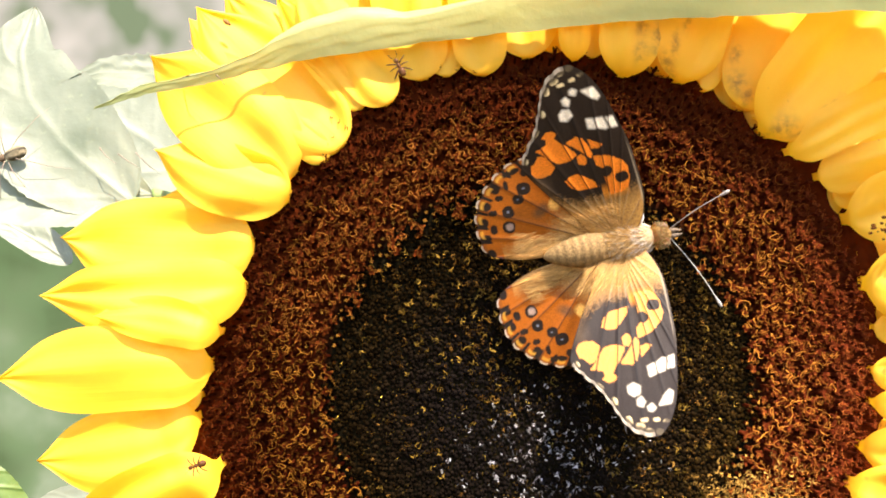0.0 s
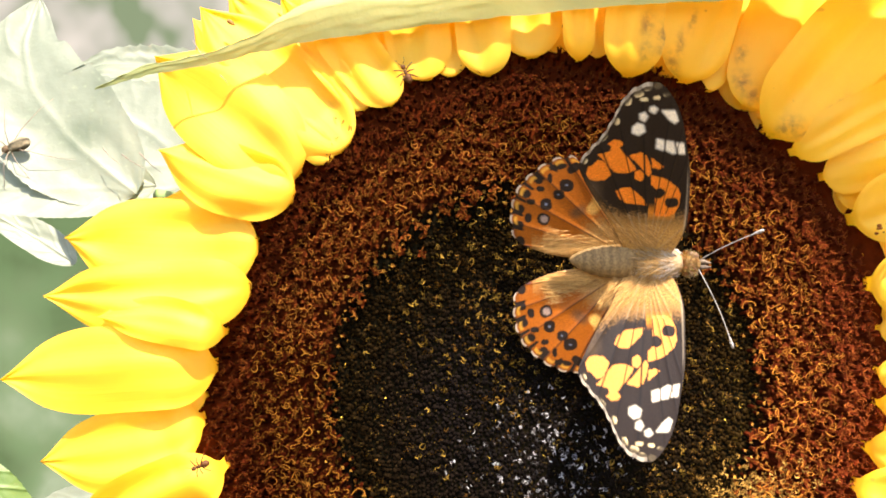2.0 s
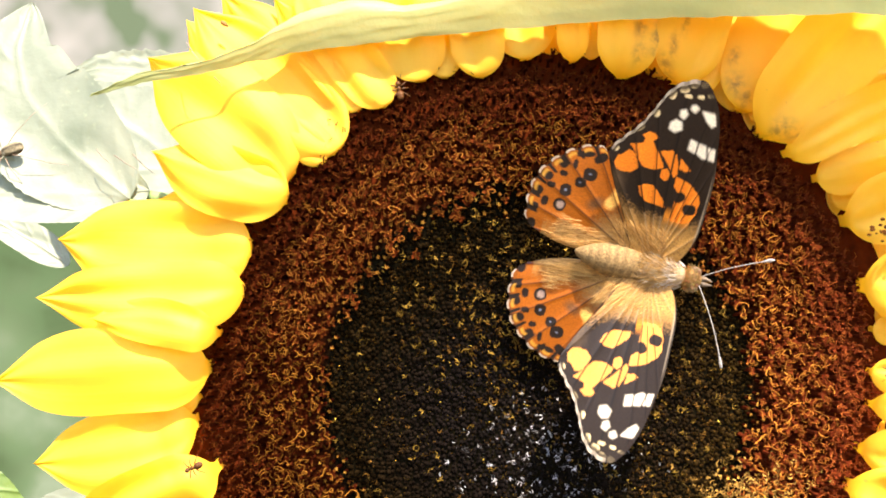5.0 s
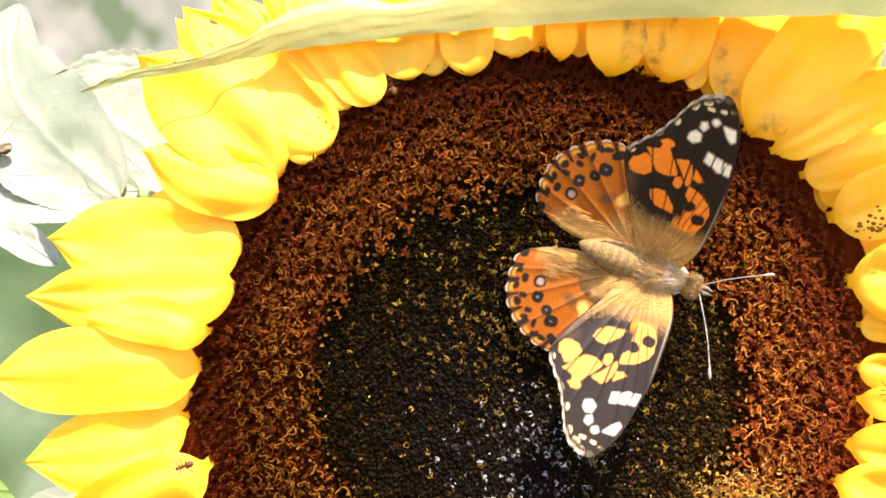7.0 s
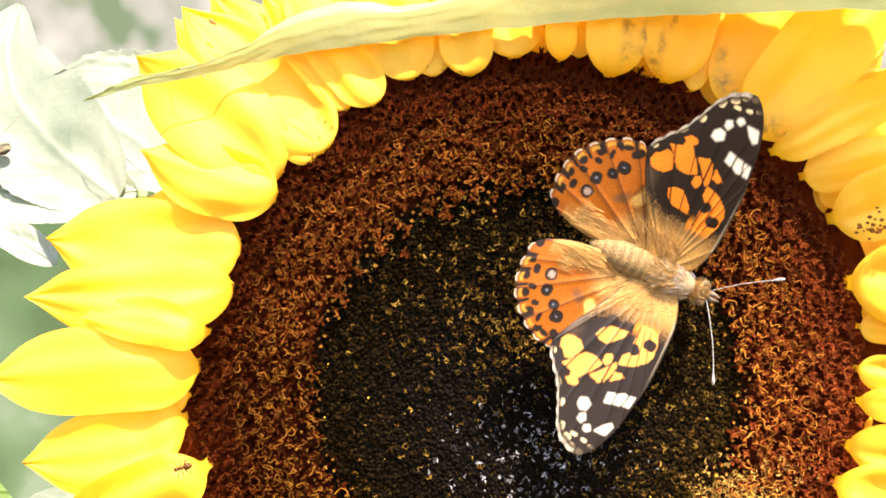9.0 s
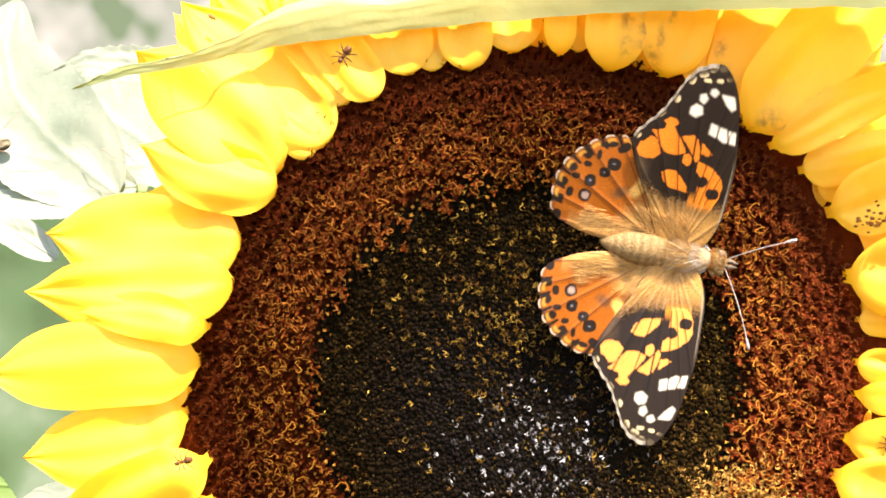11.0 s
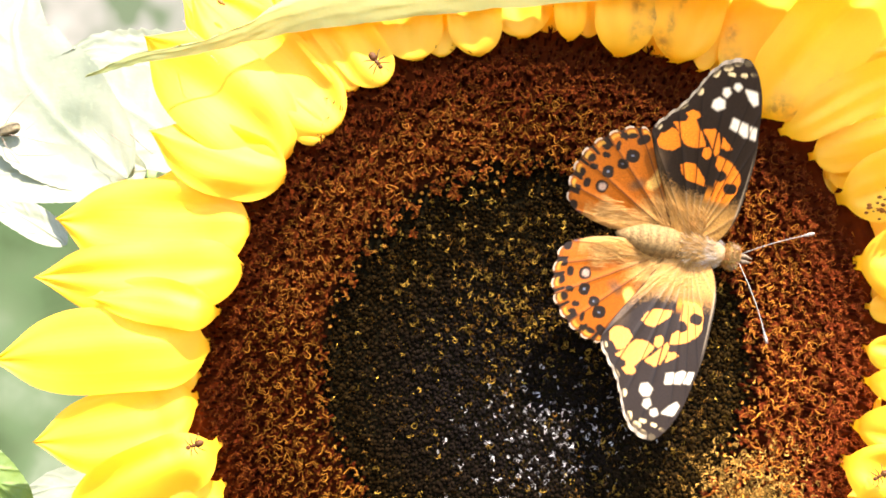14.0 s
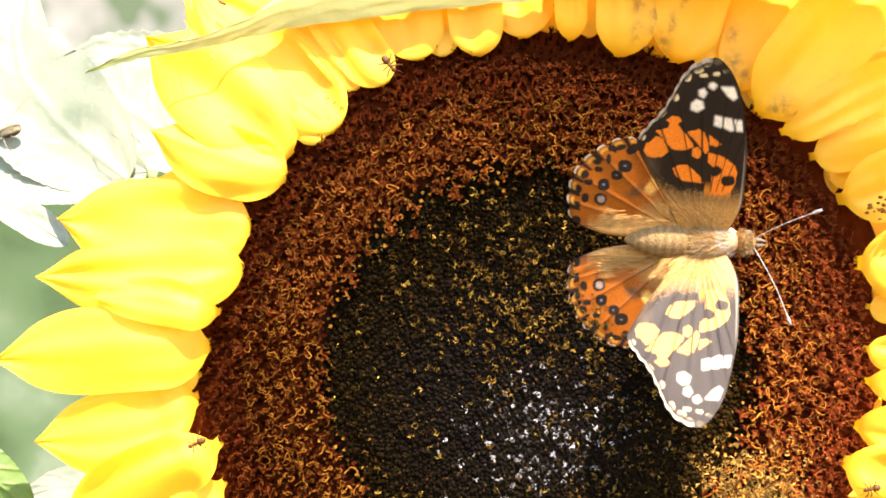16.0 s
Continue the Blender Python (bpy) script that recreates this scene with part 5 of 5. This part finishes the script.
    walk(left_hindwing, [
        (0, pose(0.00004, 0.00018, 0.00018, 21.3, -2.5, 4.7)),
        (0.5, pose(0.00004, 0.00018, 0.00017, 23.2, -2.8, 4.5)),
        (0.9, pose(0.00002, 0.00015, 0.00007, 29.6, -1.2, 2.5)),
        (1, pose(0.00008, 0.00068, 0.00037, 25.3, -9.8, 19.8)),
        (1.1, pose(-0.00001, 0.00003, 0.00006, 27.9, -0.4, -1.2)),
        (1.5, pose(0.00004, 0.00016, 0.00025, 29.5, -7.1, 2.9)),
        (2, pose(0.00003, 0.00010, 0.00034, 17.7, -6.7, 2.5)),
        (2.5, pose(0.00003, 0.00010, 0.00031, 14.9, -4.9, 2.8)),
        (3, pose(0.00002, 0.00007, 0.00031, 11.4, -3.7, 1.8)),
        (3.5, pose(0.00003, 0.00010, 0.00026, 14.6, -3.1, 2.7)),
        (4, pose(0.00003, 0.00010, 0.00023, 11.8, -1.4, 2.8)),
        (6.5, pose(0.00002, 0.00008, 0.00020, 20.0, -2.9, 1.6)),
        (7, pose(0.00001, 0.00004, 0.00018, 20.1, -2.1, 0.2)),
        (7.5, pose(-0.00001, -0.00002, 0.00018, 18.5, -1.8, -1.5)),
        (8, pose(-0.00000, 0.00001, 0.00018, 15.7, -0.9, -0.3)),
        (8.5, pose(-0.00000, 0.00002, 0.00015, 13.2, 0.8, 0.1)),
        (9, pose(0.00000, 0.00003, 0.00014, 13.7, 1.0, 0.3)),
        (11.5, pose(0.00002, 0.00007, 0.00020, 11.2, -0.3, 1.8)),
        (12, pose(0.00002, 0.00009, 0.00015, 18.4, -0.8, 2.1)),
        (12.5, pose(0.00001, 0.00006, 0.00015, 16.1, 0.1, 1.3)),
        (13, pose(0.00002, 0.00009, 0.00016, 15.9, -0.4, 2.2)),
        (13.5, pose(0.00001, 0.00006, 0.00018, 14.4, -0.5, 1.4)),
        (14, pose(0.00001, 0.00007, 0.00015, 14.0, 0.5, 1.8)),
        (14.5, pose(0.00000, 0.00004, 0.00015, 14.0, 0.6, 0.7)),
        (15, pose(0.00002, 0.00010, 0.00018, 8.7, 1.3, 3.2)),
        (15.5, pose(0.00001, 0.00006, 0.00014, 16.5, 0.1, 1.4)),
        (16, pose(0.00002, 0.00009, 0.00012, 23.8, -1.4, 1.3)),
    ])
    walk(right_forewing, [
        (0, pose(-0.00002, -0.00009, 0.00045, -19.0, -1.2, 1.0)),
        (0.5, pose(-0.00003, -0.00010, 0.00044, -19.6, -0.7, 1.2)),
        (0.9, pose(-0.00002, -0.00022, 0.00017, -29.6, -0.9, 1.4)),
        (1, pose(-0.00059, -0.00058, -0.00019, -45.8, 16.5, 12.2)),
        (1.1, pose(-0.00022, -0.00022, 0.00016, -29.6, 3.2, 6.7)),
        (1.5, pose(-0.00020, -0.00013, 0.00035, -22.4, 3.4, 5.8)),
        (2, pose(-0.00009, -0.00007, 0.00052, -16.6, 2.1, 2.7)),
        (2.5, pose(-0.00003, -0.00006, 0.00056, -15.1, 1.9, 0.7)),
        (3, pose(-0.00005, -0.00004, 0.00064, -12.3, 1.6, 1.3)),
        (3.5, pose(-0.00005, -0.00006, 0.00054, -15.7, 0.5, 1.6)),
        (4, pose(0.00000, -0.00004, 0.00066, -11.8, -0.4, 0.1)),
        (6.5, pose(-0.00011, -0.00005, 0.00059, -14.1, 2.1, 3.4)),
        (7, pose(-0.00007, -0.00005, 0.00057, -14.6, 2.4, 1.7)),
        (7.5, pose(-0.00003, -0.00004, 0.00064, -12.2, 2.4, 0.5)),
        (8, pose(-0.00002, -0.00003, 0.00067, -11.2, 0.7, 0.6)),
        (8.5, pose(0.00002, -0.00002, 0.00074, -8.8, 2.1, -1.0)),
        (9, pose(0.00003, -0.00003, 0.00070, -10.1, 2.9, -1.7)),
        (11.5, pose(-0.00016, 0.00000, 0.00088, -4.1, -0.9, 5.6)),
        (12, pose(0.00005, -0.00013, 0.00036, -22.3, -0.1, -1.9)),
        (12.5, pose(0.00002, -0.00007, 0.00052, -16.8, -1.0, -0.3)),
        (13, pose(0.00003, -0.00007, 0.00052, -16.5, -0.1, -0.9)),
        (13.5, pose(0.00002, -0.00006, 0.00057, -14.7, 1.0, -1.1)),
        (14, pose(0.00003, -0.00004, 0.00064, -12.3, 0.1, -1.0)),
        (14.5, pose(0.00004, -0.00004, 0.00064, -12.3, 0.7, -1.5)),
        (15, pose(-0.00011, -0.00000, 0.00082, -6.2, -0.2, 3.7)),
        (15.5, pose(0.00004, -0.00009, 0.00047, -18.5, -0.8, -1.1)),
        (16, pose(0.00005, -0.00023, 0.00017, -29.9, -2.2, -0.9)),
    ])
    walk(right_hindwing, [
        (0, pose(-0.00006, 0.00013, 0.00055, 5.7, -6.2, 4.5)),
        (0.5, pose(-0.00006, 0.00013, 0.00050, 5.3, -5.0, 4.4)),
        (0.9, pose(-0.00006, 0.00009, 0.00061, 7.3, -7.8, 3.3)),
        (1, pose(-0.00014, -0.00019, -0.00050, -48.5, 13.2, -0.2)),
        (1.1, pose(0.00000, -0.00006, 0.00004, -28.0, -0.0, 0.0)),
        (1.5, pose(-0.00010, 0.00025, 0.00040, 2.2, -2.5, 8.3)),
        (2, pose(-0.00007, 0.00016, 0.00047, 3.9, -4.2, 5.5)),
        (2.5, pose(-0.00006, 0.00010, 0.00061, 6.0, -8.4, 3.4)),
        (3, pose(-0.00005, 0.00012, 0.00044, 3.6, -3.5, 4.1)),
        (3.5, pose(-0.00006, 0.00014, 0.00046, 4.1, -4.1, 4.7)),
        (4, pose(-0.00008, 0.00010, 0.00069, 7.1, -10.7, 3.6)),
        (6.5, pose(-0.00005, 0.00012, 0.00050, 4.8, -4.9, 4.1)),
        (7, pose(-0.00005, 0.00010, 0.00053, 5.3, -6.0, 3.3)),
        (7.5, pose(-0.00005, 0.00005, 0.00063, 7.1, -8.7, 1.7)),
        (8, pose(-0.00006, 0.00008, 0.00061, 6.3, -8.3, 2.8)),
        (8.5, pose(-0.00001, -0.00006, 0.00001, -2.0, 9.1, -2.0)),
        (9, pose(-0.00002, -0.00005, -0.00004, -2.7, 10.3, -1.5)),
        (11.5, pose(-0.00007, 0.00018, 0.00035, 2.3, -0.8, 5.9)),
        (12, pose(-0.00005, 0.00007, 0.00063, 7.4, -8.5, 2.4)),
        (12.5, pose(-0.00007, 0.00007, 0.00067, 7.6, -9.9, 2.7)),
        (13, pose(-0.00002, -0.00000, 0.00005, -2.2, 7.5, -0.1)),
        (13.5, pose(-0.00002, -0.00002, 0.00003, -2.5, 8.1, -0.5)),
        (14, pose(-0.00001, -0.00002, 0.00004, -2.1, 7.8, -0.6)),
        (14.5, pose(-0.00002, -0.00001, -0.00001, -2.8, 9.3, -0.5)),
        (15, pose(-0.00008, 0.00020, 0.00034, 2.5, -0.6, 6.6)),
        (15.5, pose(-0.00008, 0.00017, 0.00056, 5.3, -6.8, 5.6)),
        (16, pose(-0.00004, 0.00004, 0.00060, 7.0, -7.8, 1.3)),
    ])
    walk(left_antenna, [
        (0, pose(0.0092, 0.0007, 0.0010, 0, 0, 26.8)),
        (0.5, pose(0.0092, 0.0007, 0.0010, 0, 0, 30.0)),
        (1, pose(0.0092, 0.0007, 0.0010, 0, 0, 37.9)),
        (1.5, pose(0.0092, 0.0007, 0.0010, 0, 0, 36.0)),
        (3.5, pose(0.0092, 0.0007, 0.0010, 0, 0, 38.1)),
        (4, pose(0.0092, 0.0007, 0.0010, 0, 0, 36.5)),
        (6.5, pose(0.0092, 0.0007, 0.0010, 0, 0, 31.0)),
        (7, pose(0.0092, 0.0007, 0.0010, 0, 0, 34.8)),
        (9, pose(0.0092, 0.0007, 0.0010, 0, 0, 39.2)),
        (11.5, pose(0.0092, 0.0007, 0.0010, 0, 0, 35.4)),
        (12.5, pose(0.0092, 0.0007, 0.0010, 0, 0, 35.2)),
        (14, pose(0.0092, 0.0007, 0.0010, 0, 0, 35.7)),
        (15, pose(0.0092, 0.0007, 0.0010, 0, 0, 36.2)),
        (16, pose(0.0092, 0.0007, 0.0010, 0, 0, 30.0)),
    ])
    walk(right_antenna, [
        (0, pose(0.0092, -0.0007, 0.0010, 0, 0, -65.9)),
        (0.5, pose(0.0092, -0.0007, 0.0010, 0, 0, -65.6)),
        (1, pose(0.0092, -0.0007, 0.0010, 0, 0, -60.0)),
        (1.5, pose(0.0092, -0.0007, 0.0010, 0, 0, -65.8)),
        (3.5, pose(0.0092, -0.0007, 0.0010, 0, 0, -64.2)),
        (4, pose(0.0092, -0.0007, 0.0010, 0, 0, -63.0)),
        (6.5, pose(0.0092, -0.0007, 0.0010, 0, 0, -64.8)),
        (7, pose(0.0092, -0.0007, 0.0010, 0, 0, -63.6)),
        (9, pose(0.0092, -0.0007, 0.0010, 0, 0, -64.1)),
        (11.5, pose(0.0092, -0.0007, 0.0010, 0, 0, -64.6)),
        (12.5, pose(0.0092, -0.0007, 0.0010, 0, 0, -62.5)),
        (14, pose(0.0092, -0.0007, 0.0010, 0, 0, -61.5)),
        (15, pose(0.0092, -0.0007, 0.0010, 0, 0, -60.8)),
        (16, pose(0.0092, -0.0007, 0.0010, 0, 0, -65.4)),
    ])
    walk(ant_low, [(0, on_face(-53.9, -10.0, 13.3, 200)), (4, on_face(-54.0, -9.9, 13.3, 205)), (9, on_face(-54.0, -10.1, 13.3, 196)), (16, on_face(-53.5, -9.6, 13.3, 205))])
    walk(ant_rim, [(0, on_face(-23, 52.5, 5.8, 120)), (2, on_face(-22.6, 51.5, 5.6, 115)), (3, on_face(-22.4, 50.8, 5.2, 112)), (4, on_face(-22.6, 49.3, 2.2, 105)), (6.5, on_face(-22.9, 50.1, 1.2, 100)), (7.5, on_face(-21.6, 50.1, 0.2, 110)), (8, on_face(-22.5, 51, 0.4, 110)), (8.5, on_face(-27.3, 53.5, 5.8, 105)), (9, on_face(-28.5, 59.0, 3.4, 100)), (10.4, on_face(-29.5, 58.5, 3.4, 160)), (11, on_face(-29.6, 53.5, 5.0, 235)), (11.5, on_face(-29.4, 50.6, 6, 290)), (12.5, on_face(-29, 49.1, 6, 285)), (13.5, on_face(-25.9, 50.6, 5.8, 300)), (14.5, on_face(-25.8, 49.6, 5.8, 310)), (16, on_face(-23.9, 49.6, 5.8, 310))])
    walk(ant_east, [(0, on_face(58, 9, 6, 150)), (3.5, on_face(55.8, 6.2, 6, 130)), (6.5, on_face(57, 1, 6, 260)), (9, on_face(58.5, -3, 7, 260)), (12, on_face(56, -12, 7, 250)), (14.5, on_face(53.6, -16.6, 8, 200)), (16, on_face(52.5, -18, 8, 190))])
    walk(top_leaf, [
        (0, pose(0.00000, 0, 0.00000, 0, 0.00, 0)),
        (0.5, pose(0.00013, 0, 0.00017, 0, 0.00, 0)),
        (1, pose(-0.00038, 0, 0.00040, 0, 1.02, 0)),
        (1.5, pose(-0.00052, 0, 0.00116, 0, 0.72, 0)),
        (2, pose(-0.00078, 0, 0.00263, 0, 0.41, 0)),
        (2.5, pose(-0.00118, 0, 0.00126, 0, 0.82, 0)),
        (3, pose(-0.00114, 0, 0.00100, 0, 0.82, 0)),
        (3.5, pose(-0.00039, 0, 0.00124, 0, 0.41, 0)),
        (4, pose(-0.00067, 0, 0.00054, 0, 0.51, 0)),
        (6.5, pose(-0.00132, 0, 0.00125, 0, 2.05, 0)),
        (7, pose(-0.00136, 0, 0.00052, 0, 1.64, 0)),
        (8, pose(-0.00135, 0, 0.00092, 0, 2.25, 0)),
        (9, pose(0.00038, 0, 0.00063, 0, 0.51, 0)),
        (11.5, pose(-0.00239, 0, 0.00069, 0, 1.53, 0)),
        (12, pose(-0.00241, 0, 0.00035, 0, 1.64, 0)),
        (13, pose(-0.00012, 0, 0.00005, 0, 1.02, 0)),
        (14, pose(-0.00130, 0, 0.00058, 0, 1.13, 0)),
        (15, pose(-0.00144, 0, 0.00047, 0, 0.82, 0)),
        (15.5, pose(-0.00101, 0, 0.00070, 0, 1.64, 0)),
        (16, pose(-0.00136, 0, 0.00144, 0, 0.92, 0)),
    ])
    for leaf in back_leaves[:4]:
        walk(leaf, [
            (0, pose(0, 0, 0.00000)),
            (0.5, pose(0, 0, 0.00021)),
            (1, pose(0, 0, 0.00072)),
            (1.5, pose(0, 0, 0.00093)),
            (2, pose(0, 0, 0.00165)),
            (2.5, pose(0, 0, 0.00175)),
            (3, pose(0, 0, 0.00175)),
            (3.5, pose(0, 0, 0.00134)),
            (4, pose(0, 0, 0.00082)),
            (6.5, pose(0, 0, 0.00144)),
            (7, pose(0, 0, 0.00072)),
            (7.5, pose(0, 0, 0.00113)),
            (8, pose(0, 0, 0.00093)),
            (8.5, pose(0, 0, 0.00093)),
            (9, pose(0, 0, 0.00072)),
            (11.5, pose(0, 0, 0.00062)),
            (12, pose(0, 0, 0.00062)),
            (12.5, pose(0, 0, -0.00021)),
            (13, pose(0, 0, 0.00072)),
            (13.5, pose(0, 0, 0.00031)),
            (14, pose(0, 0, 0.00093)),
            (14.5, pose(0, 0, 0.00062)),
            (15, pose(0, 0, 0.00031)),
            (15.5, pose(0, 0, 0.00103)),
            (16, pose(0, 0, 0.00062)),
        ])

    walk(spider, [
        (0, on_face(-90.7, 39.98, -12.0, 200)),
        (0.5, on_face(-90.7, 40.19, -12.0, 200)),
        (1, on_face(-90.7, 40.69, -12.0, 200)),
        (1.5, on_face(-90.7, 40.89, -12.0, 200)),
        (2, on_face(-90.7, 41.60, -12.0, 200)),
        (2.5, on_face(-90.7, 41.70, -12.0, 200)),
        (3, on_face(-90.7, 41.70, -12.0, 200)),
        (3.5, on_face(-90.7, 41.29, -12.0, 200)),
        (4, on_face(-90.7, 40.78, -12.0, 200)),
        (6.5, on_face(-90.7, 41.39, -12.0, 200)),
        (7, on_face(-90.7, 40.69, -12.0, 200)),
        (7.5, on_face(-90.7, 41.09, -12.0, 200)),
        (8, on_face(-90.7, 40.89, -12.0, 200)),
        (8.5, on_face(-90.7, 40.89, -12.0, 200)),
        (9, on_face(-90.7, 40.69, -12.0, 200)),
        (11.5, on_face(-90.7, 40.59, -12.0, 200)),
        (12, on_face(-90.7, 40.59, -12.0, 200)),
        (12.5, on_face(-90.7, 39.77, -12.0, 200)),
        (13, on_face(-90.7, 40.69, -12.0, 200)),
        (13.5, on_face(-90.7, 40.28, -12.0, 200)),
        (14, on_face(-90.7, 40.89, -12.0, 200)),
        (14.5, on_face(-90.7, 40.59, -12.0, 200)),
        (15, on_face(-90.7, 40.28, -12.0, 200)),
        (15.5, on_face(-90.7, 40.99, -12.0, 200)),
        (16, on_face(-90.7, 40.59, -12.0, 200)),
    ])


motions()
